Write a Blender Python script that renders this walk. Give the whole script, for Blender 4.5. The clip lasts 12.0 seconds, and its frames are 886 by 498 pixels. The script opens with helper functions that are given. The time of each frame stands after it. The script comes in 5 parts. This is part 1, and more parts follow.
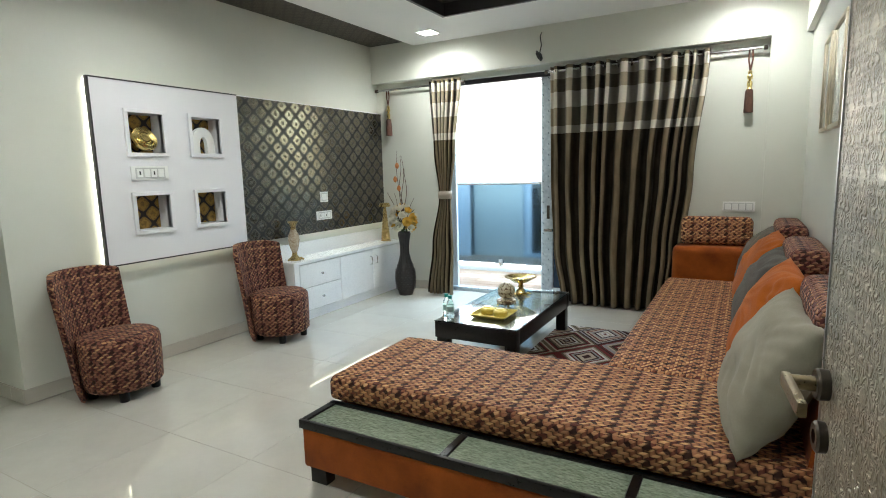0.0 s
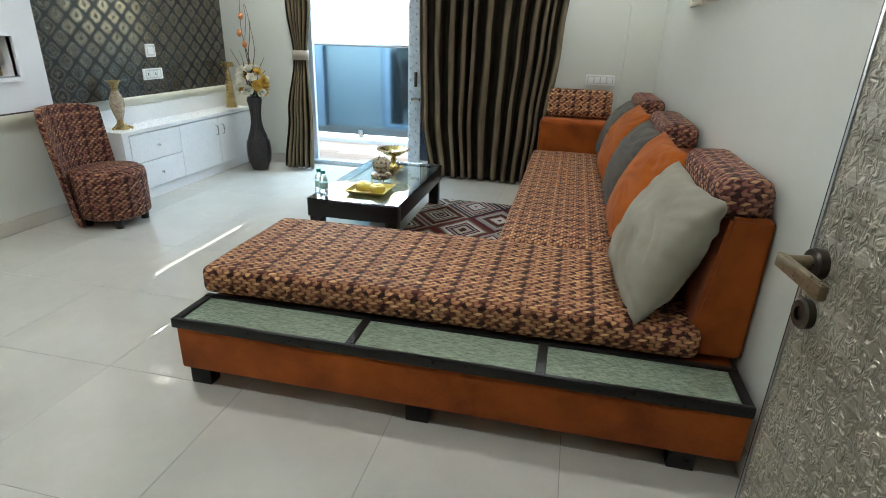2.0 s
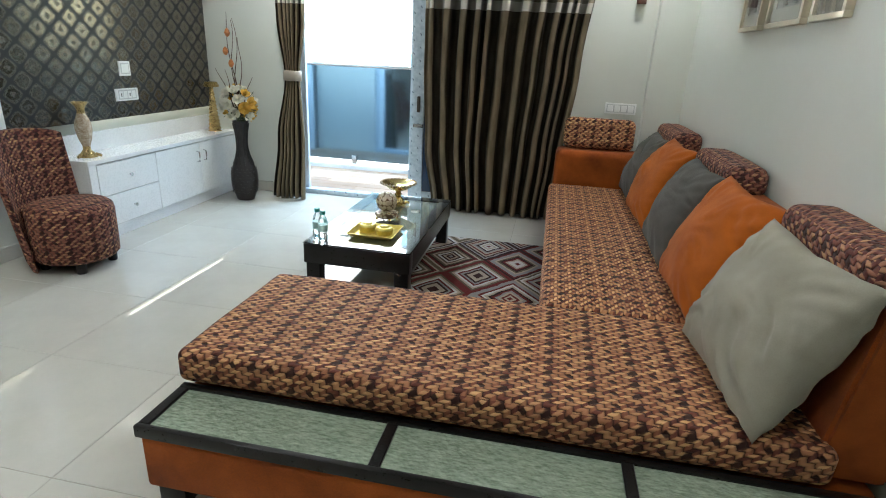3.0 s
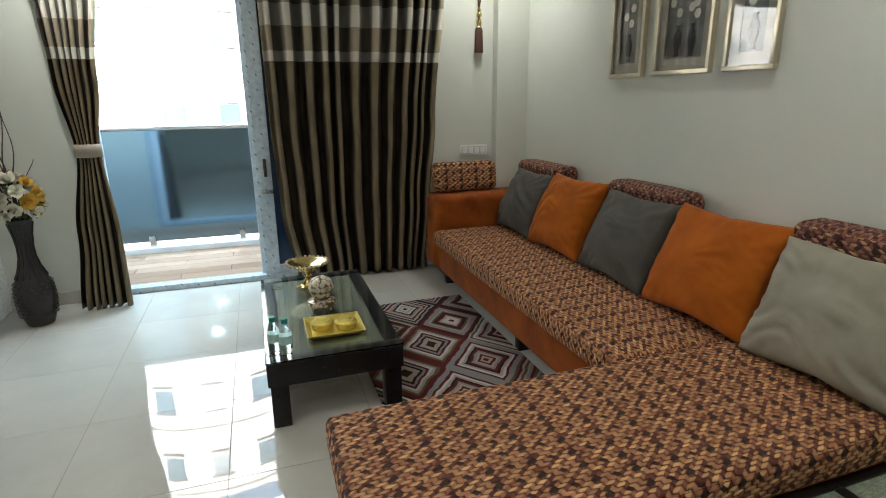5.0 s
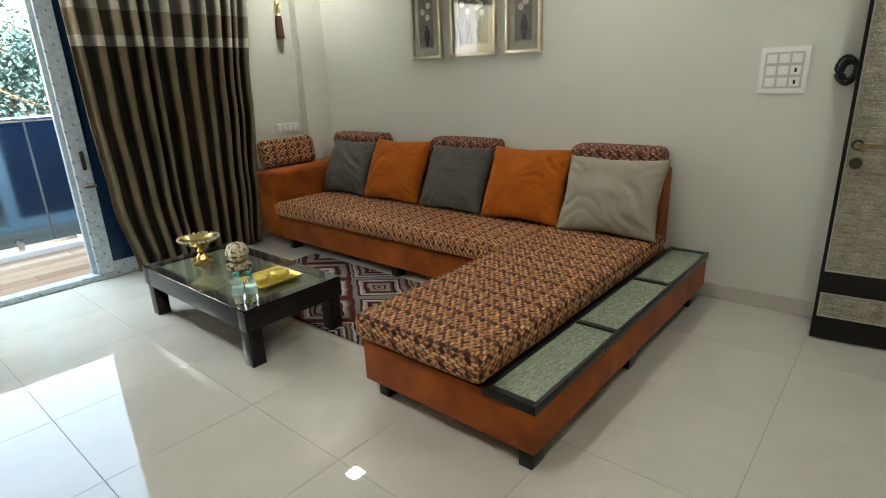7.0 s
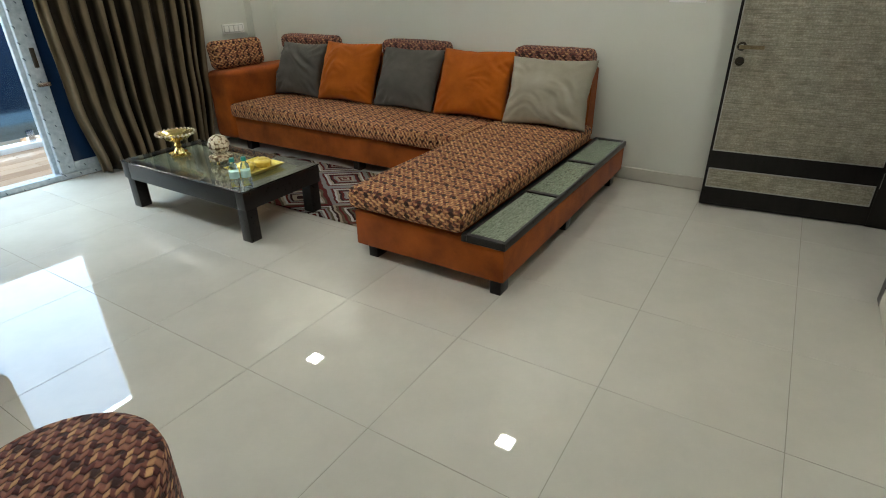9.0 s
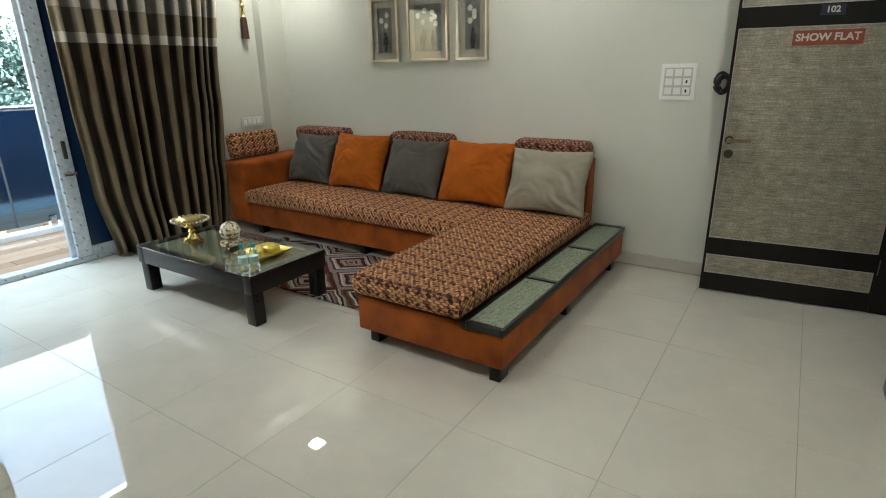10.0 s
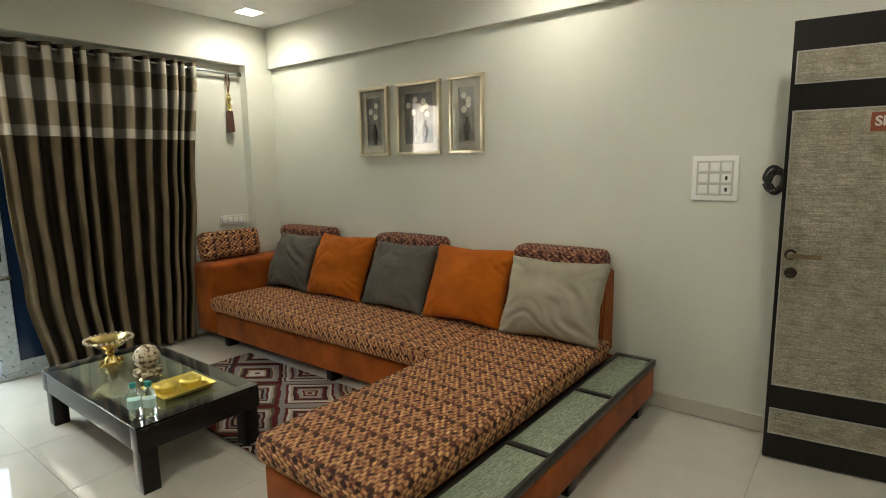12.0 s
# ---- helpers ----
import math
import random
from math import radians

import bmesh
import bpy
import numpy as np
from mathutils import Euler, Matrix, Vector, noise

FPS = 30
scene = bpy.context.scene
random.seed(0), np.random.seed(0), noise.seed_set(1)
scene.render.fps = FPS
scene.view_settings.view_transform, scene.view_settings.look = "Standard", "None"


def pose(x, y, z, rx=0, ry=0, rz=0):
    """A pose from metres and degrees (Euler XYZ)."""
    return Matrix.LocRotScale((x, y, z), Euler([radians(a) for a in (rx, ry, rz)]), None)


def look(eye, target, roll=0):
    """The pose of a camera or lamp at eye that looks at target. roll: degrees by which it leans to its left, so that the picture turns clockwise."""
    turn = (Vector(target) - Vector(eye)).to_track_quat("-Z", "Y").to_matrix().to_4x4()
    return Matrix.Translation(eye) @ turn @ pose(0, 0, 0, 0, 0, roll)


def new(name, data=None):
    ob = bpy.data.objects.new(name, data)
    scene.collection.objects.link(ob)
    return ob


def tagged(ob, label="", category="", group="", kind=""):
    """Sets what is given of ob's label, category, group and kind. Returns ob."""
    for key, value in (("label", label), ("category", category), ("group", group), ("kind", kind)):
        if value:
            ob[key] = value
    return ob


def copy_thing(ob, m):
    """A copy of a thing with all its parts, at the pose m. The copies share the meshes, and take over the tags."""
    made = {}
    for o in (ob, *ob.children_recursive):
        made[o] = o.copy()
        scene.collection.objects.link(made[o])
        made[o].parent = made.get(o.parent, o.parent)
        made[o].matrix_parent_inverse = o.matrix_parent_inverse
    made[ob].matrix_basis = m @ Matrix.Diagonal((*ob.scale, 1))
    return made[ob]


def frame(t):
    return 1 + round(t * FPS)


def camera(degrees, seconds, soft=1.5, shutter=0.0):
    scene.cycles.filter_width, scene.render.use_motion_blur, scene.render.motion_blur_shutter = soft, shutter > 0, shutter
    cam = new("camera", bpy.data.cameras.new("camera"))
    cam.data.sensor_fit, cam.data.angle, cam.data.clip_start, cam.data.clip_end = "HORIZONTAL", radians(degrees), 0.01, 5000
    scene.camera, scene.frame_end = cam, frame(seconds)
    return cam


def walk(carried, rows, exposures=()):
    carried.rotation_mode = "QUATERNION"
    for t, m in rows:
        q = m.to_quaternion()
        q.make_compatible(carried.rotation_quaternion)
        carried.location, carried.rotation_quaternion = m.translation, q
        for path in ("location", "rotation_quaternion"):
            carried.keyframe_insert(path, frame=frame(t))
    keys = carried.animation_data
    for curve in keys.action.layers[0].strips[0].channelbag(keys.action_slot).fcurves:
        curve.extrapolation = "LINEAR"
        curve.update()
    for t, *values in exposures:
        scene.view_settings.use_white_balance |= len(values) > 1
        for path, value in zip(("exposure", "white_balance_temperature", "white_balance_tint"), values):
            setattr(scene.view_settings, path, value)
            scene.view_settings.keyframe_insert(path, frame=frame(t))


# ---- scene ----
cam = camera(78.5, 12.0, soft=1.0)
PATH = [
    (0, (-0.23, 0.979, 1.392), (-1.197, 2.707, 1.105), -1.5),
    (0.5, (-0.253, 0.994, 1.374), (-1.166, 2.713, 0.914), -1.7),
    (1, (-0.304, 0.994, 1.358), (-1.123, 2.712, 0.743), -1.5),
    (1.5, (-0.405, 1.025, 1.343), (-1.019, 2.788, 0.627), 0.2),
    (2, (-0.518, 1.087, 1.359), (-0.917, 2.902, 0.621), 1.8),
    (2.5, (-0.648, 1.308, 1.364), (-0.996, 3.142, 0.647), 2.6),
    (4.5, (-1.729, 1.921, 1.421), (-1.79, 3.846, 0.881), 1.3),
    (5, (-2.084, 1.94, 1.446), (-1.467, 3.765, 0.911), -0.6),
    (5.5, (-2.392, 1.866, 1.436), (-1.407, 3.52, 0.892), -0.9),
    (6, (-2.787, 1.878, 1.435), (-1.507, 3.308, 0.871), -0.8),
    (6.5, (-3.149, 1.869, 1.421), (-1.726, 3.152, 0.847), -2.0),
    (6.7, (-3.237, 1.84, 1.43), (-1.813, 3.115, 0.843), -2.3),
    (8.5, (-3.976, 1.754, 1.413), (-2.433, 2.73, 0.596), -1.2),
    (9, (-4.012, 1.693, 1.419), (-2.497, 2.646, 0.527), -0.7),
    (9.5, (-4.013, 1.658, 1.444), (-2.482, 2.625, 0.596), -0.4),
    (10, (-4.021, 1.625, 1.48), (-2.431, 2.665, 0.855), -0.9),
    (10.5, (-3.983, 1.585, 1.492), (-2.378, 2.707, 1.087), -1.4),
    (11, (-3.829, 1.636, 1.478), (-2.232, 2.801, 1.175), -1.6),
    (11.5, (-3.512, 1.744, 1.475), (-1.921, 2.919, 1.181), -1.0),
    (12, (-3.082, 1.75, 1.465), (-1.52, 2.962, 1.166), -0.9),
]
EXPOSURES = [(0.0, 3.27, 6180, 10), (0.7, 3.33, 6100, 10), (2.5, 3.36, 5850, 10), (4.5, 2.87, 6000, 10), (5.0, 2.84, 6300, 10), (6.0, 2.86, 6500, 10), (6.5, 3.0, 6650, 10), (8.5, 3.06, 6450, 10), (9.5, 3.06, 6450, 10), (10.5, 3.05, 6450, 10), (11.5, 3.05, 6700, 10), (12.0, 3.02, 7250, 10)]
walk(cam, [(t, look(eye, target, roll)) for t, eye, target, roll in PATH], EXPOSURES)

# ---- world and light ----
world = bpy.data.worlds.new("world")
scene.world = world
world.use_nodes = True
wn = world.node_tree.nodes
sky = wn.new("ShaderNodeTexSky")
sky.sky_type = "NISHITA"
sky.sun_disc = False
sky.sun_elevation = radians(28)
sky.sun_rotation = radians(190)
sky.air_density = 1.6
sky.dust_density = 2.5
world.node_tree.links.new(sky.outputs[0], wn["Background"].inputs[0])
wn["Background"].inputs[1].default_value = 0.15

sun = new("sun", bpy.data.lights.new("sun", "SUN"))
sun.data.energy = 4.2
sun.data.angle = radians(0.6)
sun.data.color = (1.0, 0.97, 0.93)
sun.matrix_world = look((-2, -20, 16), (3, 10, 0))


def area_lamp(name, m, sx, sy, watts, color, spread=180):
    data = bpy.data.lights.new(name, "AREA")
    data.shape, data.size, data.size_y = "RECTANGLE", sx, sy
    data.energy, data.color, data.spread = watts, color, radians(spread)
    ob = new(name, data)
    ob.matrix_world = m
    return ob


# unseen area lamp added over the balcony as sky light, aimed at the door
area_lamp("sky_fill_lamp", look((-2.5, 7.9, 4.1), (-2.5, 4.9, 0.0)), 2.6, 1.4, 52, (0.66, 0.86, 1.0))
# last two, near the entrance wall, are unseen lamps added to fill that side
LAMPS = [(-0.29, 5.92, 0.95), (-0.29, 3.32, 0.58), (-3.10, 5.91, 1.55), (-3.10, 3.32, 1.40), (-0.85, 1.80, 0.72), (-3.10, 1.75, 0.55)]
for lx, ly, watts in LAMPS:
    area_lamp("downlight_and_fill", look((lx, ly, 2.735), (lx, ly, 0)), 0.11, 0.11, watts, (0.96, 1.0, 0.95), 160)


# ---- materials ----
class Nodes:
    """A short hand for writing node materials."""

    def __init__(self, name):
        self.mat = bpy.data.materials.new(name)
        self.mat.use_nodes = True
        self.tree = self.mat.node_tree
        self.bsdf = self.tree.nodes["Principled BSDF"]

    def node(self, kind, **values):
        n = self.tree.nodes.new("ShaderNode" + kind)
        for k, v in values.items():
            n.inputs[k].default_value = v
        return n

    def put(self, socket, value):
        if isinstance(value, bpy.types.NodeSocket):
            self.tree.links.new(value, socket)
        elif value is not None:
            socket.default_value = value

    def math(self, op, a, b=None, c=None):
        n = self.tree.nodes.new("ShaderNodeMath")
        n.operation = op
        for s, v in zip(n.inputs, (a, b, c)):
            self.put(s, v)
        return n.outputs[0]

    def mix(self, f, a, b):
        n = self.tree.nodes.new("ShaderNodeMix")
        n.data_type = "RGBA"
        self.put(n.inputs[0], f)
        self.put(n.inputs[6], a if isinstance(a, bpy.types.NodeSocket) else (*a, 1))
        self.put(n.inputs[7], b if isinstance(b, bpy.types.NodeSocket) else (*b, 1))
        return n.outputs[2]

    def coords(self, kind="Object", scale=(1, 1, 1)):
        c = self.tree.nodes.new("ShaderNodeTexCoord")
        m = self.tree.nodes.new("ShaderNodeMapping")
        m.inputs["Scale"].default_value = scale
        self.tree.links.new(c.outputs[kind], m.inputs[0])
        return m.outputs[0]

    def noise(self, vec, scale, detail=3, rough=0.55):
        n = self.node("TexNoise", Scale=scale, Detail=detail, Roughness=rough)
        self.tree.links.new(vec, n.inputs["Vector"])
        return n.outputs["Fac"]

    def ramp(self, fac, stops, constant=False):
        n = self.tree.nodes.new("ShaderNodeValToRGB")
        n.color_ramp.interpolation = "CONSTANT" if constant else "LINEAR"
        e = n.color_ramp.elements
        while len(e) < len(stops):
            e.new(0.5)
        for el, (p, c) in zip(e, stops):
            el.position, el.color = p, (*c, 1)
        self.put(n.inputs[0], fac)
        return n.outputs[0]

    def xyz(self, vec):
        n = self.tree.nodes.new("ShaderNodeSeparateXYZ")
        self.tree.links.new(vec, n.inputs[0])
        return n.outputs

    def vec(self, x, y, z=0.0):
        n = self.tree.nodes.new("ShaderNodeCombineXYZ")
        for s, v in zip(n.inputs, (x, y, z)):
            self.put(s, v)
        return n.outputs[0]

    def white(self, vec):
        n = self.tree.nodes.new("ShaderNodeTexWhiteNoise")
        self.tree.links.new(vec, n.inputs["Vector"])
        return n.outputs["Value"]

    def bump(self, height, strength, distance=0.01):
        n = self.node("Bump", Strength=strength, Distance=distance)
        self.tree.links.new(height, n.inputs["Height"])
        self.tree.links.new(n.outputs[0], self.bsdf.inputs["Normal"])

    def set(self, color=None, rough=None, metal=None, **more):
        if color is not None:
            self.put(self.bsdf.inputs["Base Color"], color if isinstance(color, bpy.types.NodeSocket) else (*color, 1))
        self.put(self.bsdf.inputs["Roughness"], rough)
        self.put(self.bsdf.inputs["Metallic"], metal)
        for k, v in more.items():
            self.put(self.bsdf.inputs[k.replace("_", " ")], v)
        return self.mat


def surface(name, a, b, scale=6.0, rough=0.5, metal=0.0, bump=0.0, grain=120.0, stretch=(1, 1, 1), **more):
    """Two tones mixed by broad noise, with finer grain in gloss and relief."""
    n = Nodes(name)
    co = n.coords("Object", stretch)
    broad, fine = n.noise(co, scale, 4), n.noise(co, grain, 3)
    tone = n.math("ADD", n.math("MULTIPLY", broad, 0.7), n.math("MULTIPLY", fine, 0.3))
    col = n.ramp(tone, [(0.32, a), (0.68, b)])
    if bump:
        n.bump(n.math("ADD", n.math("MULTIPLY", broad, 0.4), fine), bump, 0.004)
    return n.set(col, n.math("MULTIPLY_ADD", fine, 0.16, max(rough - 0.08, 0.0)), metal, **more)


def weave_fabric(name, tones):
    """Basket-woven upholstery: crossing ribbons of tan, brown and dark maroon, with a repeating figure of open gaps."""
    n = Nodes(name)
    uv = n.coords("UV")
    x, y, _ = n.xyz(uv)
    bend = lambda s, k: n.math("MULTIPLY", n.math("SUBTRACT", n.noise(uv, s, 2), 0.5), k)
    u = n.math("DIVIDE", n.math("ADD", x, n.math("ADD", bend(45, 0.007), bend(130, 0.004))), 0.0220)
    v = n.math("DIVIDE", n.math("ADD", y, n.math("ADD", bend(52, 0.007), bend(120, 0.004))), 0.0155)
    prof = lambda f, e: n.math("SUBTRACT", 1.0, n.math("POWER", n.math("ABSOLUTE", n.math("MULTIPLY_ADD", f, 2.0, -1.0)), e))

    def ribbons(along, across, seed):
        """Ribbons two cells long, staggered from row to row."""
        row = n.math("FLOOR", across)
        s = n.math("ADD", n.math("MULTIPLY", along, 0.5), n.math("MULTIPLY", n.math("FLOORED_MODULO", row, 2.0), 0.5))
        i = n.math("FLOOR", s)
        h = n.math("MULTIPLY", prof(n.math("FRACT", across), 3.4), prof(n.math("FRACT", s), 5.0))
        figure = n.white(n.vec(n.math("FLOORED_MODULO", i, 3.0), n.math("FLOORED_MODULO", row, 4.0), seed))
        stray = n.white(n.vec(i, row, seed + 0.5))
        return h, n.math("MULTIPLY_ADD", stray, 0.30, n.math("MULTIPLY", figure, 0.70))
    h1, c1 = ribbons(u, v, 2.0)
    h2, c2 = ribbons(v, u, 6.0)
    over = n.ramp(n.math("SUBTRACT", h1, n.math("MULTIPLY", h2, 0.92)), [(0.0, (0, 0, 0)), (0.12, (1, 1, 1))])
    height = n.math("MAXIMUM", h1, n.math("MULTIPLY", h2, 0.92))
    pick = n.math("ADD", n.math("MULTIPLY", over, c1), n.math("MULTIPLY", n.math("SUBTRACT", 1.0, over), n.math("MULTIPLY", c2, 0.75)))
    tone = n.ramp(pick, list(zip((0.0, 0.22, 0.45, 0.68, 0.95), tones)))
    # dark gaps left open between the ribbons, a wide and a narrow one in each repeat
    ru, rv = n.math("DIVIDE", u, 6.0), n.math("FRACT", n.math("DIVIDE", v, 4.0))

    def gap(centre, half_u, half_v):
        du = n.math("DIVIDE", n.math("ABSOLUTE", n.math("SUBTRACT", n.math("FRACT", ru), centre)), half_u)
        dv = n.math("DIVIDE", n.math("ABSOLUTE", n.math("SUBTRACT", rv, 0.5)), half_v)
        return n.math("ADD", n.math("POWER", du, 1.7), n.math("POWER", dv, 1.7))
    ragged = n.math("MULTIPLY_ADD", height, 0.7, n.math("MINIMUM", gap(0.27, 0.125, 0.26), gap(0.76, 0.08, 0.22)))
    ragged = n.math("ADD", ragged, -0.58)
    hole = n.ramp(ragged, [(0.5, (0.07, 0.07, 0.07)), (1.5, (1, 1, 1))])
    height = n.math("MULTIPLY", height, n.math("MULTIPLY_ADD", hole, 0.7, 0.3))
    col = n.mix(n.math("MULTIPLY", n.math("POWER", height, 0.6), n.math("POWER", hole, 0.8)), (0.030, 0.010, 0.008), tone)
    fuzz = n.noise(uv, 500, 2)
    n.bump(n.math("MULTIPLY_ADD", fuzz, 0.12, height), 0.9, 0.008)
    return n.set(col, 0.62, 0.0, Specular_IOR_Level=0.22)


def medallion_paper(name, ground, motif, metal, rough, pitch=(0.134, 0.120)):
    """Wallpaper with staggered pointed medallions in a duller metallic print."""
    n = Nodes(name)
    uv = n.coords("UV")
    x, y, _ = n.xyz(uv)

    def lattice(du, dv):
        fu = n.math("SUBTRACT", n.math("FRACT", n.math("ADD", n.math("DIVIDE", x, pitch[0]), du)), 0.5)
        fv = n.math("SUBTRACT", n.math("FRACT", n.math("ADD", n.math("DIVIDE", y, pitch[1]), dv)), 0.5)
        return n.math("ADD", n.math("POWER", n.math("ABSOLUTE", fu), 1.35), n.math("POWER", n.math("ABSOLUTE", fv), 1.35))
    d = n.math("MINIMUM", lattice(0.0, 0.0), lattice(0.5, 0.5))
    lace = n.noise(uv, 55, 4, 0.7)
    edge = n.math("MULTIPLY_ADD", lace, 0.05, d)
    mask = n.ramp(edge, [(0.272, (1, 1, 1)), (0.295, (0, 0, 0))])
    swirl = n.ramp(n.math("FRACT", n.math("MULTIPLY_ADD", lace, 2.2, n.math("MULTIPLY", d, 5.0))), [(0.25, (0.55, 0.55, 0.55)), (0.5, (1, 1, 1))])
    m = n.math("MULTIPLY", mask, swirl)
    col = n.mix(m, ground, motif)
    n.bump(m, 0.35, 0.002)
    return n.set(col, n.math("MULTIPLY_ADD", m, rough[1] - rough[0], rough[0]), n.math("MULTIPLY", m, metal))


def rug_pile():
    n = Nodes("patterned_rug_pile")
    co = n.coords("Object")
    x, y, _ = n.xyz(co)
    wob = n.math("ADD", n.noise(co, 7, 2), n.math("MULTIPLY", n.noise(co, 40, 2), 0.18))
    a, b = n.math("DIVIDE", n.math("MULTIPLY_ADD", wob, 0.035, x), 0.47), n.math("DIVIDE", n.math("MULTIPLY_ADD", wob, -0.03, y), 0.60)
    p, q = n.math("ADD", a, b), n.math("SUBTRACT", a, b)
    ip, iq = n.math("FLOOR", p), n.math("FLOOR", q)
    fp = n.math("ABSOLUTE", n.math("SUBTRACT", n.math("FRACT", p), 0.5))
    fq = n.math("ABSOLUTE", n.math("SUBTRACT", n.math("FRACT", q), 0.5))
    band = n.math("FLOOR", n.math("MULTIPLY", n.math("MAXIMUM", fp, fq), 23.9))
    rnd = n.white(n.vec(n.math("FLOOR", n.math("MULTIPLY", ip, 0.5)), n.math("ADD", iq, n.math("MULTIPLY", band, 7.3)), band))
    col = n.ramp(rnd, [(0.0, (0.115, 0.016, 0.013)), (0.24, (0.032, 0.011, 0.009)), (0.40, (0.36, 0.29, 0.22)), (0.60, (0.50, 0.47, 0.43)), (0.80, (0.11, 0.085, 0.05)), (0.90, (0.24, 0.22, 0.21))], True)
    fuzz = n.noise(co, 420, 3)
    n.bump(fuzz, 0.8, 0.006)
    col = n.mix(n.math("MULTIPLY", fuzz, 0.35), col, (0.03, 0.02, 0.02))
    return n.set(col, 0.95, 0.0, Specular_IOR_Level=0.1)


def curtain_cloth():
    """Satin with woven stripes, taupe and dark brown below, their soft edges painting in the shade of the folds; checks
    of ivory and taupe above. One stripe is one unit of u.
    """
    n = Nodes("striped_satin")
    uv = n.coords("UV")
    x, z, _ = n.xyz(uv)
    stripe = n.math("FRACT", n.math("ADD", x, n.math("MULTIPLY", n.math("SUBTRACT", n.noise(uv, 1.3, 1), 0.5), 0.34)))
    # soft ramp keeps taupe on fold crests and paints shade into the valleys
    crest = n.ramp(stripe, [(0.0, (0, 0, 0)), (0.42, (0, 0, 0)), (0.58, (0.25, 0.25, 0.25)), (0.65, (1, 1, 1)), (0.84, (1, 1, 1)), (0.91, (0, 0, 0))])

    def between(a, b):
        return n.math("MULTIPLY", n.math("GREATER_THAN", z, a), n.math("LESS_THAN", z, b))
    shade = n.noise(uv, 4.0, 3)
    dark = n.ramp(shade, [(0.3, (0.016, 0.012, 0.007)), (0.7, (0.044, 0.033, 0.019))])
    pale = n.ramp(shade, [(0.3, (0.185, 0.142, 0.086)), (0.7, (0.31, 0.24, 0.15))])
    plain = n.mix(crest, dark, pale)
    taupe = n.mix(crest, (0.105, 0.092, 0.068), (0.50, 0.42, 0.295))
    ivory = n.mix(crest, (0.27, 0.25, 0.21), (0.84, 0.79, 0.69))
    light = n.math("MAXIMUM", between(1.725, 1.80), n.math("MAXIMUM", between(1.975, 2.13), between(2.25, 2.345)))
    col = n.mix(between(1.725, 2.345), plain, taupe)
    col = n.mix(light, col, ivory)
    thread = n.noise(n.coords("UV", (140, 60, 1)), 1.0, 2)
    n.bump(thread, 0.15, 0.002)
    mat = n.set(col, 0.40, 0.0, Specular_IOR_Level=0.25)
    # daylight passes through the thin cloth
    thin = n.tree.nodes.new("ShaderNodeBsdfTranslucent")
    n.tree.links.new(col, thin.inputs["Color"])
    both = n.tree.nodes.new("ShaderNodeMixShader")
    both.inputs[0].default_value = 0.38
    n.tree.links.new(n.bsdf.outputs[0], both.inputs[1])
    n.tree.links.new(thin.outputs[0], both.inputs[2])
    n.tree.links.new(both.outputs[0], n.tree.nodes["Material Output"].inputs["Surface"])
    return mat


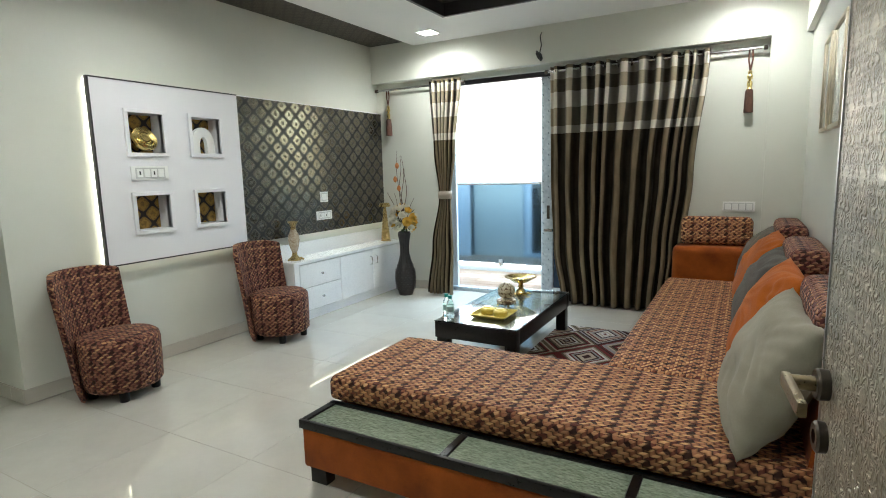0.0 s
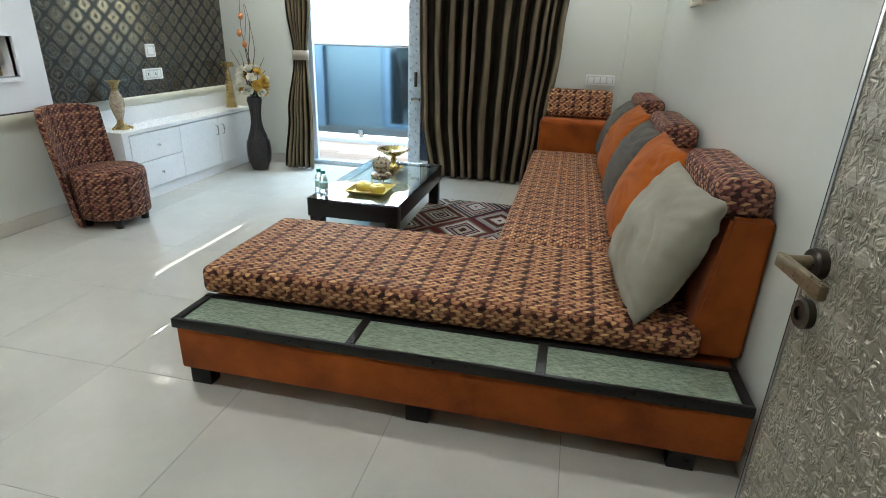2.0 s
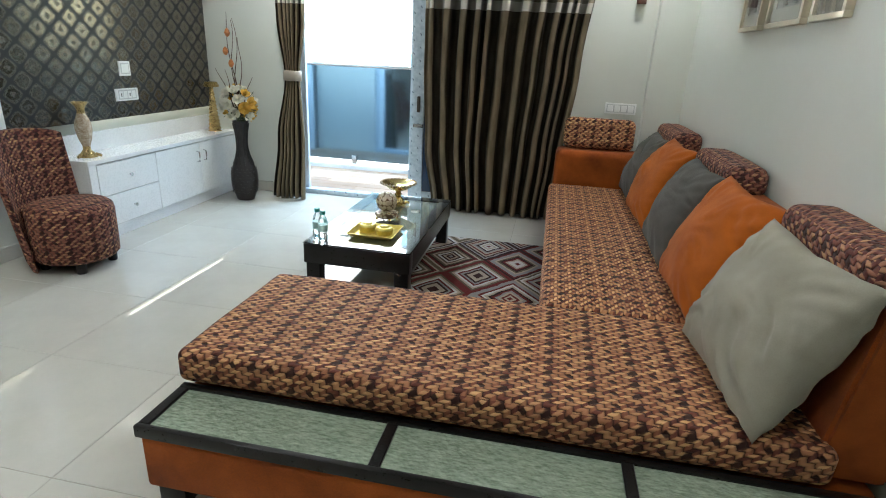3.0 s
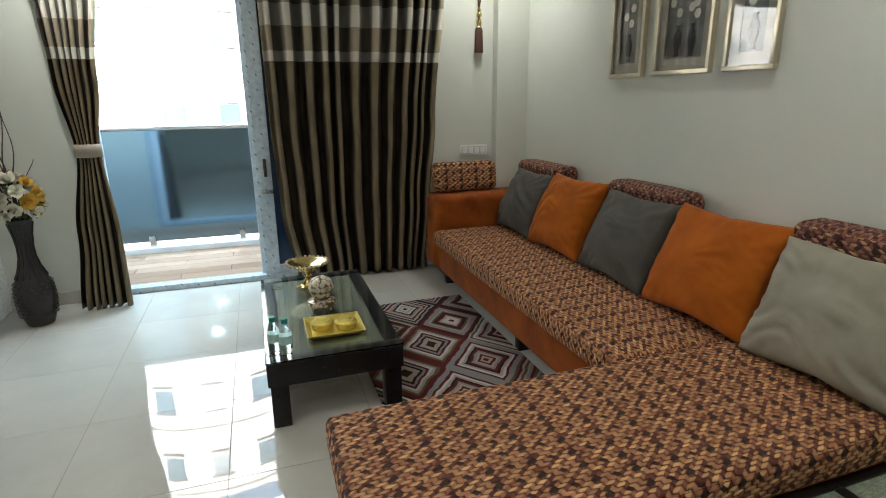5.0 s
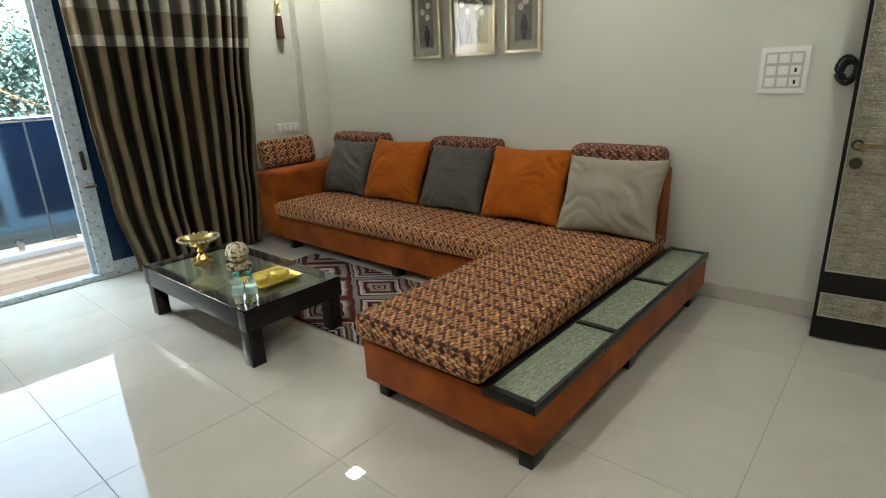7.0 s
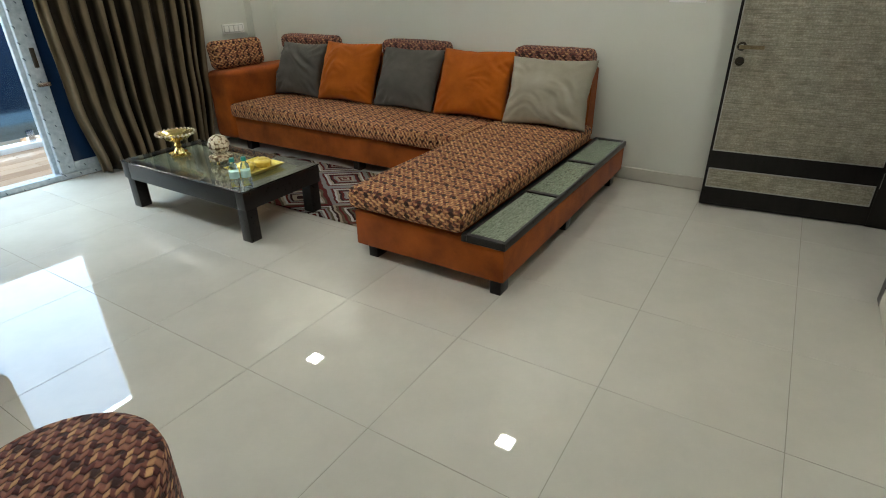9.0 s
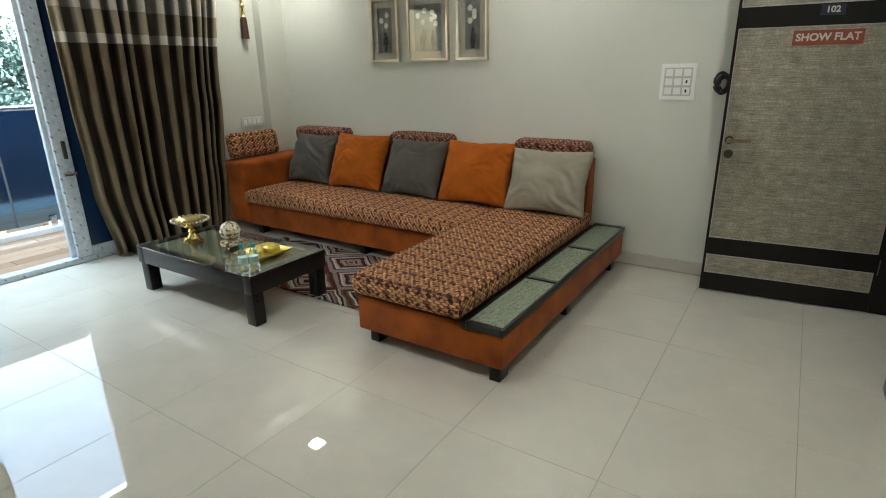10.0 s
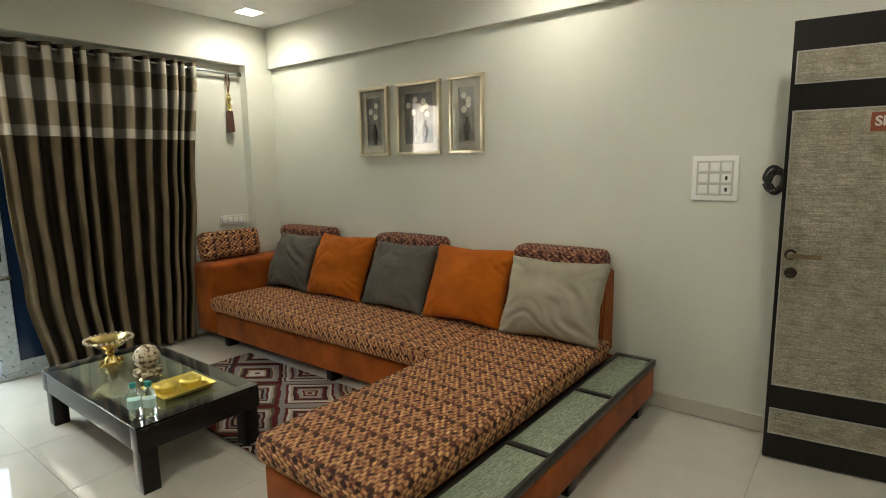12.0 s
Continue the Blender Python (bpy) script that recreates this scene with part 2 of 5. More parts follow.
def embossed_metal():
    """Pressed silvery sheet: rows of petalled rosettes in dark outline between flat brushed bands."""
    n = Nodes("embossed_door_sheet")
    co = n.coords("Object")
    x, y, z = n.xyz(co)
    vv = n.vec(y, z, 0.0)
    wob = lambda s: n.math("MULTIPLY", n.math("SUBTRACT", n.noise(vv, s, 2), 0.5), 0.024)
    yy, zz = n.math("ADD", y, wob(31)), n.math("ADD", z, wob(37))

    def rosette(dy, dz, petals, size, pitch=0.078, rise=0.098):
        """Distance from the outlines of one lattice of flowers."""
        fy = n.math("MULTIPLY", n.math("SUBTRACT", n.math("FRACT", n.math("DIVIDE", n.math("ADD", yy, dy), pitch)), 0.5), pitch / size)
        fz = n.math("MULTIPLY", n.math("SUBTRACT", n.math("FRACT", n.math("DIVIDE", n.math("ADD", zz, dz), rise)), 0.5), pitch / size)
        r = n.math("SQRT", n.math("ADD", n.math("MULTIPLY", fy, fy), n.math("MULTIPLY", fz, fz)))
        lobe = n.math("COSINE", n.math("MULTIPLY", n.math("ARCTAN2", fz, fy), petals))
        g = n.math("DIVIDE", r, n.math("MULTIPLY_ADD", lobe, 0.20, 0.80))
        lines = n.math("MINIMUM", n.math("ABSOLUTE", n.math("SUBTRACT", g, 0.52)), n.math("ABSOLUTE", n.math("SUBTRACT", g, 0.16)))
        swirl = n.math("ABSOLUTE", n.math("SUBTRACT", n.math("MULTIPLY_ADD", lobe, -0.10, r), 0.33))
        return n.math("MINIMUM", lines, swirl)
    d = n.math("MINIMUM", rosette(0.0, 0.0, 6.0, 0.073), rosette(0.039, 0.028, 4.0, 0.042))
    d = n.math("MINIMUM", d, rosette(0.039, 0.073, 4.0, 0.038))
    groove = n.ramp(d, [(0.022, (1, 1, 1)), (0.095, (0, 0, 0))])
    band = n.math("LESS_THAN", n.math("FRACT", n.math("DIVIDE", n.math("ADD", zz, 0.007), 0.098)), 0.03)
    groove = n.math("MULTIPLY", groove, n.math("SUBTRACT", 1.0, band))
    fine = n.noise(co, 190, 3)
    weft = n.noise(n.vec(n.math("MULTIPLY", y, 12.0), n.math("MULTIPLY", z, 150.0), 0.0), 1.0, 3)
    patina = n.noise(vv, 14, 4)
    col = n.ramp(n.math("ADD", n.math("MULTIPLY", weft, 0.6), n.math("MULTIPLY", patina, 0.4)), [(0.36, (0.30, 0.275, 0.205)), (0.64, (0.60, 0.56, 0.45))])
    col = n.mix(n.math("MULTIPLY", groove, 0.30), col, (0.12, 0.10, 0.07))
    n.bump(n.math("ADD", n.math("MULTIPLY", n.math("ADD", fine, weft), 0.18), n.math("SUBTRACT", 1.0, groove)), 0.75, 0.006)
    return n.set(col, n.math("MULTIPLY_ADD", fine, 0.2, 0.24), 0.55)


def film_frame():
    """White window profile still in printed protective film."""
    n = Nodes("filmed_window_profile")
    co = n.coords("Object")
    x, y, z = n.xyz(co)
    row = n.math("SUBTRACT", n.math("FRACT", n.math("DIVIDE", n.math("ADD", z, x), 0.11)), 0.5)
    col_ = n.math("SUBTRACT", n.math("FRACT", n.math("DIVIDE", n.math("ADD", x, y), 0.06)), 0.5)
    d = n.math("SQRT", n.math("ADD", n.math("POWER", n.math("MULTIPLY", row, 0.11), 2.0), n.math("POWER", n.math("MULTIPLY", col_, 0.06), 2.0)))
    dot = n.math("LESS_THAN", d, 0.007)
    crease = n.noise(co, 30, 4)
    base = n.ramp(crease, [(0.35, (0.40, 0.47, 0.52)), (0.65, (0.55, 0.61, 0.65))])
    n.bump(crease, 0.4, 0.004)
    return n.set(n.mix(dot, base, (0.12, 0.15, 0.19)), 0.35)


def glass(name, color, rough=0.0, ior=1.45):
    n = Nodes(name)
    return n.set(color, rough, 0.0, Transmission_Weight=1.0, IOR=ior)


def glow(name, color, strength):
    n = Nodes(name)
    n.put(n.bsdf.inputs["Emission Color"], (*color, 1))
    n.put(n.bsdf.inputs["Emission Strength"], strength)
    return n.set((0.8, 0.8, 0.8), 0.5)


WALL = surface("wall_paint", (0.60, 0.605, 0.53), (0.64, 0.645, 0.575), 1.3, 0.55, bump=0.05, grain=260)
CEILING = surface("ceiling_paint", (0.78, 0.78, 0.75), (0.81, 0.80, 0.77), 1.5, 0.6, bump=0.04, grain=260)
WHITE = surface("white_laminate", (0.78, 0.79, 0.78), (0.82, 0.82, 0.81), 3, 0.28, grain=90)
PANEL_WHITE = surface("white_panel_paint", (0.74, 0.73, 0.75), (0.78, 0.77, 0.78), 2, 0.4, bump=0.03)
PLASTIC = surface("white_plastic", (0.80, 0.80, 0.77), (0.83, 0.83, 0.80), 9, 0.3)
TILE = Nodes("polished_floor_tile")
_co = TILE.coords("Object")
_info = TILE.tree.nodes.new("ShaderNodeObjectInfo")
_t = TILE.math("ADD", TILE.math("MULTIPLY", TILE.noise(_co, 3.5, 5, 0.65), 0.75), TILE.math("MULTIPLY", _info.outputs["Random"], 0.15))
TILE = TILE.set(TILE.ramp(_t, [(0.25, (0.50, 0.475, 0.41)), (0.7, (0.58, 0.555, 0.48))]), TILE.math("MULTIPLY_ADD", TILE.noise(_co, 40, 3), 0.018, 0.004), 0.0, IOR=1.65, Specular_IOR_Level=0.75)
GROUT = surface("tile_grout", (0.22, 0.20, 0.17), (0.28, 0.26, 0.22), 20, 0.9)
SKIRT = surface("skirting_tile", (0.50, 0.47, 0.40), (0.56, 0.53, 0.46), 4, 0.15)
FABRIC = weave_fabric("woven_upholstery", [(0.075, 0.020, 0.014), (0.17, 0.050, 0.031), (0.32, 0.122, 0.060), (0.51, 0.245, 0.112), (0.78, 0.46, 0.205)])
BRAID = weave_fabric("braided_upholstery", [(0.040, 0.009, 0.010), (0.085, 0.022, 0.020), (0.165, 0.053, 0.040), (0.29, 0.125, 0.078), (0.55, 0.31, 0.145)])
SUEDE = surface("rust_suede", (0.15, 0.028, 0.003), (0.40, 0.098, 0.010), 5, 0.85, bump=0.15, grain=300, Sheen_Weight=0.06, Specular_IOR_Level=0.2)
WENGE = surface("dark_wenge_wood", (0.005, 0.004, 0.0035), (0.010, 0.008, 0.007), 5, 0.3, grain=60, stretch=(1, 8, 1), Specular_IOR_Level=0.3)
DARK_EDGE = surface("dark_edge_trim", (0.025, 0.022, 0.024), (0.04, 0.036, 0.04), 6, 0.4)
PAPER = medallion_paper("medallion_wallpaper", (0.006, 0.005, 0.004), (0.185, 0.166, 0.135), 1.0, (0.40, 0.21), (0.172, 0.156))
GOLD_PAPER = medallion_paper("gold_wallpaper", (0.012, 0.008, 0.006), (0.40, 0.25, 0.06), 0.6, (0.5, 0.4), (0.150, 0.150))
CEIL_PAPER = medallion_paper("ceiling_wallpaper", (0.018, 0.012, 0.007), (0.046, 0.031, 0.018), 0.3, (0.45, 0.4))
RUG = rug_pile()
SATIN = curtain_cloth()
EMBOSS = embossed_metal()
FILM = film_frame()
GOLD = surface("polished_gold", (0.74, 0.55, 0.19), (0.86, 0.68, 0.30), 12, 0.2, 1.0)
DULL_GOLD = surface("champagne_gold", (0.60, 0.53, 0.39), (0.72, 0.65, 0.51), 12, 0.35, 0.9)
CHROME = surface("brushed_steel", (0.52, 0.52, 0.52), (0.62, 0.62, 0.61), 10, 0.25, 1.0)
DARK_METAL = surface("dark_bronze", (0.06, 0.05, 0.04), (0.10, 0.085, 0.07), 10, 0.35, 0.9)
CLEAR = glass("clear_glass", (0.93, 0.98, 0.96))
BLUE_GLASS = surface("blue_filmed_glass", (0.17, 0.25, 0.31), (0.20, 0.29, 0.35), 1.2, 0.09, 0.93, IOR=1.7)
GREY_CLOTH = surface("slate_grey_velvet", (0.072, 0.067, 0.056), (0.108, 0.10, 0.086), 7, 0.9, bump=0.2, grain=300, Sheen_Weight=0.06, Specular_IOR_Level=0.15)
PALE_CLOTH = surface("pale_grey_velvet", (0.25, 0.226, 0.170), (0.34, 0.312, 0.245), 7, 0.9, bump=0.2, grain=300, Sheen_Weight=0.06, Specular_IOR_Level=0.15)
ORANGE_CLOTH = surface("burnt_orange_velvet", (0.29, 0.066, 0.004), (0.44, 0.112, 0.008), 7, 0.9, bump=0.2, grain=300, Sheen_Weight=0.06, Specular_IOR_Level=0.15)
LED = glow("led_tape", (1.0, 0.96, 0.74), 0.8)
LAMP_FACE = glow("lamp_diffuser", (1.0, 0.97, 0.90), 7)


# ---- building helpers ----
def world_of(ob):
    p = Vector((0, 0, 0))
    while ob is not None:
        p += ob.location
        ob = ob.parent
    return p


def mesh_of(name, bm, material, smooth=None):
    bmesh.ops.recalc_face_normals(bm, faces=bm.faces)
    me = bpy.data.meshes.new(name)
    bm.to_mesh(me)
    bm.free()
    if isinstance(material, (list, tuple)):
        for m in material:
            me.materials.append(m)
    else:
        me.materials.append(material)
    if smooth is not None:
        me.shade_smooth()
        me.set_sharp_from_angle(angle=radians(smooth))
    return me


def part(name, bm, material, parent, label="", smooth=35):
    bmesh.ops.translate(bm, verts=bm.verts, vec=-world_of(parent))
    ob = new(name, mesh_of(name, bm, material, smooth))
    ob.parent = parent
    if label:
        tagged(ob, label)
    return ob


def thing(name, at, label, category, group="", kind=""):
    ob = new(name)
    ob.location = at
    ob.empty_display_size = 0.1
    return tagged(ob, label, category, group, kind)


def solid(name, bm, material, label, category, group="", kind="", smooth=35):
    """A thing that is one mesh."""
    return tagged(new(name, mesh_of(name, bm, material, smooth)), label, category, group, kind)


def structure(name, bm, material, label="", smooth=None, category=""):
    return tagged(new(name, mesh_of(name, bm, material, smooth)), label, category, "", "structure")


def box(x0, x1, y0, y1, z0, z1, bevel=0.0, segments=2, bm=None):
    bm = bm or bmesh.new()
    made = bmesh.ops.create_cube(bm, size=1.0)["verts"]
    for v in made:
        v.co = Vector((x0 + (v.co.x + 0.5) * (x1 - x0), y0 + (v.co.y + 0.5) * (y1 - y0), z0 + (v.co.z + 0.5) * (z1 - z0)))
    if bevel > 0:
        edges = list({e for v in made for e in v.link_edges})
        bmesh.ops.bevel(bm, geom=edges, offset=bevel, segments=segments, affect="EDGES", profile=0.6)
    return bm


def lathe(profile, at=(0, 0, 0), steps=32, bm=None, turn=None):
    """Turns a list of (radius, height) round the vertical through at."""
    bm = bm or bmesh.new()
    rings = []
    for r, z in profile:
        if r < 1e-5:
            rings.append([bm.verts.new((at[0], at[1], at[2] + z))])
        else:
            rings.append([bm.verts.new((at[0] + r * math.cos(2 * math.pi * k / steps), at[1] + r * math.sin(2 * math.pi * k / steps), at[2] + z)) for k in range(steps)])
    for a, b in zip(rings, rings[1:]):
        for k in range(steps):
            j = (k + 1) % steps
            loop = [a[k % len(a)], a[j % len(a)], b[j % len(b)], b[k % len(b)]]
            loop = [v for i, v in enumerate(loop) if v not in loop[:i]]
            if len(loop) > 2:
                bm.faces.new(loop)
    for ring, flip in ((rings[0], True), (rings[-1], False)):
        if len(ring) > 2:
            bm.faces.new(ring[::-1] if flip else ring)
    return bm


def tube(points, radius, steps=8, bm=None, ends=None):
    """A round rod along points; ends: the radius at the last point."""
    bm = bm or bmesh.new()
    pts = [Vector(p) for p in points]
    rings = []
    for i, p in enumerate(pts):
        d = (pts[min(i + 1, len(pts) - 1)] - pts[max(i - 1, 0)]).normalized()
        side = d.cross(Vector((0, 0, 1)) if abs(d.z) < 0.95 else Vector((1, 0, 0))).normalized()
        up = side.cross(d)
        r = radius if ends is None else radius + (ends - radius) * i / (len(pts) - 1)
        rings.append([bm.verts.new(p + r * (math.cos(2 * math.pi * k / steps) * side + math.sin(2 * math.pi * k / steps) * up)) for k in range(steps)])
    for a, b in zip(rings, rings[1:]):
        for k in range(steps):
            bm.faces.new((a[k], a[(k + 1) % steps], b[(k + 1) % steps], b[k]))
    bm.faces.new(rings[0][::-1])
    bm.faces.new(rings[-1])
    return bm


def uv_box(bm, off=(0, 0)):
    """Lays the mesh out in metres by the main direction of each face."""
    layer = bm.loops.layers.uv.verify()
    bm.normal_update()
    for f in bm.faces:
        n = f.normal
        ax = max(range(3), key=lambda i: abs(n[i]))
        a, b = ((1, 2), (0, 2), (0, 1))[ax]
        for l in f.loops:
            l[layer].uv = (l.vert.co[a] + off[0], l.vert.co[b] + off[1])
    return bm


def padded(x0, x1, y0, y1, z0, z1, round_=0.05, puff=0.012, nx=14, ny=14):
    """A stuffed slab with rounded edges and a slightly swollen, uneven top."""
    bm = box(x0, x1, y0, y1, z0, z1)
    cuts = bmesh.ops.bevel(bm, geom=list(bm.edges), offset=round_, segments=4, affect="EDGES", profile=0.5)
    for axis, lo, hi, count in ((0, x0, x1, nx), (1, y0, y1, ny)):
        for k in range(1, count):
            p = [0, 0, 0]
            p[axis] = lo + round_ + (hi - lo - 2 * round_) * k / count
            nrm = [0, 0, 0]
            nrm[axis] = 1
            bmesh.ops.bisect_plane(bm, geom=list(bm.verts) + list(bm.edges) + list(bm.faces), plane_co=p, plane_no=nrm)
    for v in bm.verts:
        if v.co.z > z1 - 0.3 * round_:
            fx = 4 * (v.co.x - x0) * (x1 - v.co.x) / (x1 - x0) ** 2
            fy = 4 * (v.co.y - y0) * (y1 - v.co.y) / (y1 - y0) ** 2
            v.co.z += puff * (max(fx, 0) ** 0.4) * (max(fy, 0) ** 0.4) + 0.004 * noise.noise(v.co * 6)
        else:
            v.co += 0.004 * Vector((noise.noise(v.co * 5), noise.noise(v.co * 5 + Vector((9, 0, 0))), 0))
    return uv_box(bm)


def cushion(w, h, t, seed, n=46):
    """A square scatter cushion: pinched at the corners, swollen in the middle, creased. It stands in its own x (width) and z (height)."""
    bm = bmesh.new()
    grid = {}
    for side in (-1, 1):
        for i in range(n + 1):
            for j in range(n + 1):
                a, b = 2 * i / n - 1, 2 * j / n - 1
                rim = i in (0, n) or j in (0, n)
                if rim and side == 1:
                    grid[side, i, j] = grid[-1, i, j]
                    continue
                edge = max(abs(a), abs(b))
                pin = 1 - 0.10 * (1 - abs(a * b)) * edge ** 5 + 0.012 * noise.noise(Vector((a * 3 + seed, b * 3, 1.7)))
                fat = (max(0.0, 1 - a ** 2) ** 0.42) * (max(0.0, 1 - b ** 2) ** 0.42)
                p = Vector((a * pin * w / 2, 0, b * pin * h / 2))
                # soft dents, sagging folds across the lower half and puckers running in from the corners
                dent = 0.020 * noise.noise(Vector((a * 1.2 + seed, b * 1.9, side * 2.0 + seed)))
                q = b + 0.45 * a * a + 0.9 * a * math.sin(seed) + 0.5 * noise.noise(Vector((a * 1.4, b * 1.4, seed)))
                fold = (1 - abs(noise.noise(Vector((a * 0.9 + seed, q * 4.2, side + seed * 1.3)))) * 3.0) * 0.032 * max(0.0, 0.25 + noise.noise(Vector((a * 1.1, b * 1.1, seed + 4.0))) * 1.6) * (0.35 + 0.65 * max(0.0, 0.7 - b) / 1.7)
                turn = math.atan2(abs(b), abs(a)) - math.pi / 4
                pucker = 0.012 * math.cos(turn * 26 + seed + 3 * noise.noise(Vector((a * 2, b * 2, seed)))) * math.exp(-(turn / 0.38) ** 2) * max(0.0, math.hypot(a, b) - 0.62)
                p.y = side * (t / 2 * fat + (dent + fold + pucker * 1.5) * fat ** 0.5)
                grid[side, i, j] = bm.verts.new(p)
    for side in (-1, 1):
        for i in range(n):
            for j in range(n):
                bm.faces.new([grid[side, i, j], grid[side, i + 1, j], grid[side, i + 1, j + 1], grid[side, i, j + 1]])
    return bm


# ---- structure ----
WX, TVX, BEAM_Y, NICHE_Y, CEIL = 0.18, -4.12, 6.32, 6.42, 2.77
DOOR_Y0, DOOR_Y1 = 0.93, 1.09     # entrance wall
LEFT = -6.2                       # end of the passage
structure("wall_sofa", box(WX, WX + 0.15, -1.2, 6.75, 0, 3.0), WALL, "plain off-white painted wall behind the sofa")
structure("beam_sofa", box(WX - 0.045, WX, DOOR_Y1, BEAM_Y, 2.405, CEIL), WALL, "shallow painted beam along the wall top")
bm = box(TVX - 0.16, TVX, 2.52, 3.27, 0, 3.0)
for b in ((3.27, 4.14, 0, 0.96), (3.27, 4.14, 1.91, 3.0), (4.14, 6.75, 0, 3.0)):
    box(TVX - 0.16, TVX, b[0], b[1], b[2], b[3], bm=bm)
structure("wall_tv", bm, WALL, "off-white painted wall behind the feature panel")
structure("pilaster_door", box(WX - 0.03, WX, DOOR_Y1, 1.69, 0, 2.405), WALL, "painted pilaster behind the door")
structure("wall_passage", box(LEFT, TVX - 0.16, 2.52, 2.67, 0, 3.0), WALL, "off-white passage wall")
structure("wall_passage_end", box(LEFT - 0.15, LEFT, DOOR_Y0, 2.67, 0, 3.0), WALL, "off-white end wall of the passage")
# window wall: recessed face with the balcony opening, pilaster and beam in front of it
OX0, OX1, OZ = -3.27, -0.72, 2.36
structure("wall_window_left", box(TVX, OX0, NICHE_Y, 6.63, 0, 3.0), WALL, "off-white wall beside the balcony door")
structure("wall_window_right", box(OX1, WX, NICHE_Y, 6.63, 0, 3.0), WALL, "off-white wall beside the balcony door")
structure("wall_window_head", box(OX0, OX1, NICHE_Y, 6.63, OZ, 3.0), WALL, "off-white wall over the balcony door")
structure("beam_window", box(TVX, WX, BEAM_Y, NICHE_Y, 2.41, 3.0), WALL, "painted beam over the curtains")
structure("pilaster", box(-0.105, WX, BEAM_Y, NICHE_Y, 0, 2.41), WALL, "painted pilaster beside the curtain recess")
# entrance wall with its doorway
DX0, DX1 = -0.99, 0.03
structure("wall_entrance", box(LEFT, DX0 - 0.0, DOOR_Y0, DOOR_Y1, 0, 3.0), WALL, "off-white wall beside the entrance door")
structure("wall_entrance_head", box(DX0, DX1, DOOR_Y0, DOOR_Y1, 2.13, 3.0), WALL, "off-white wall over the entrance door")
structure("wall_entrance_side", box(DX1, WX, DOOR_Y0, DOOR_Y1, 0, 3.0), WALL, "off-white wall beside the door hinge")
# lobby outside the entrance
structure("wall_lobby", box(-2.6, WX, -1.35, -1.2, 0, 3.0), WALL, "plain lobby wall outside the entrance")
structure("wall_lobby_side", box(-2.75, -2.6, -1.35, DOOR_Y0, 0, 3.0), WALL, "plain lobby side wall")


def ceiling_mesh():
    """White false ceiling with a tray sunk into the middle."""
    bm = bmesh.new()
    x0, x1, y0, y1 = -3.53, WX, -1.2, BEAM_Y
    hx0, hx1, hy0, hy1 = -2.70, -0.69, 2.60, 5.50
    for b in ((x0, hx0, y0, y1), (hx1, x1, y0, y1), (hx0, hx1, y0, hy0), (hx0, hx1, hy1, y1)):
        box(*b, CEIL, CEIL + 0.10, bm=bm)
    return bm


structure("ceiling", ceiling_mesh(), CEILING, "white false ceiling with a sunken tray")
structure("ceiling_upper", box(LEFT, WX, -1.35, 6.63, 3.0, 3.1), CEILING, "upper ceiling slab")
structure("ceiling_passage", box(LEFT, -3.53, -1.2, 2.52, 2.83, 2.87), CEILING, "plain white passage ceiling")
structure("ceiling_strip", uv_box(box(TVX, -3.53, 2.52, BEAM_Y, 2.825, 2.87)), CEIL_PAPER, "dark brown papered ceiling strip")
structure("ceiling_tray", uv_box(box(-2.72, -0.67, 2.58, 5.52, CEIL + 0.10, CEIL + 0.13)), CEIL_PAPER, "dark brown papered tray ceiling")
tr = bmesh.new()
for b in ((-2.70, -2.672, 2.60, 5.50), (-0.718, -0.69, 2.60, 5.50), (-2.672, -0.718, 5.472, 5.50), (-2.672, -0.718, 2.60, 2.628)):
    box(*b, CEIL - 0.012, CEIL + 0.10, bm=tr)
structure("trim_tray", tr, DARK_EDGE, "dark trim round the ceiling tray")


def skirting(name, x0, x1, y0, y1):
    structure(name, box(x0, x1, y0, y1, 0.003, 0.098, 0.003, 1), SKIRT, "beige tile skirting")


skirting("baseboard_sofa", WX - 0.012, WX, DOOR_Y1, BEAM_Y)
skirting("baseboard_tv", TVX, TVX + 0.012, 2.508, NICHE_Y)
skirting("baseboard_tv_end", TVX - 0.16, TVX, 2.508, 2.52)
skirting("baseboard_passage", LEFT, TVX - 0.16, 2.508, 2.52)
skirting("baseboard_window", TVX + 0.012, OX0, NICHE_Y - 0.012, NICHE_Y)
skirting("baseboard_entrance", LEFT, DX0 - 0.08, DOOR_Y1, DOOR_Y1 + 0.012)

# ---- sofa ----
def uv_turn(bm):
    """Turns the cloth a quarter round on the flat of a cushion."""
    layer = bm.loops.layers.uv.verify()
    for f in bm.faces:
        for l in f.loops:
            u, v = l[layer].uv
            l[layer].uv = (v, u)
    return bm


SY0, SX0 = 2.657, -1.935
sofa = thing("corner_sofa", (-0.9, 4.3, 0), "L-shaped corner sofa in rust suede with brown woven seat", "sofa")
bm = box(SX0 + 0.012, WX - 0.03, SY0 + 0.008, 3.58, 0.082, 0.285, 0.012)
part("chaise_base", bm, SUEDE, sofa)
part("seat_base", box(-0.74, WX - 0.03, 3.58, 6.02, 0.082, 0.31, 0.012), SUEDE, sofa)
part("chaise_mattress", padded(SX0 - 0.02, 0.02, 2.885, 3.60, 0.303, 0.424, 0.032), FABRIC, sofa, "brown basket-woven chaise mattress")
part("seat_mattress", uv_turn(padded(-0.80, 0.02, 3.60, 6.00, 0.303, 0.420, 0.032)), FABRIC, sofa, "brown basket-woven seat mattress")
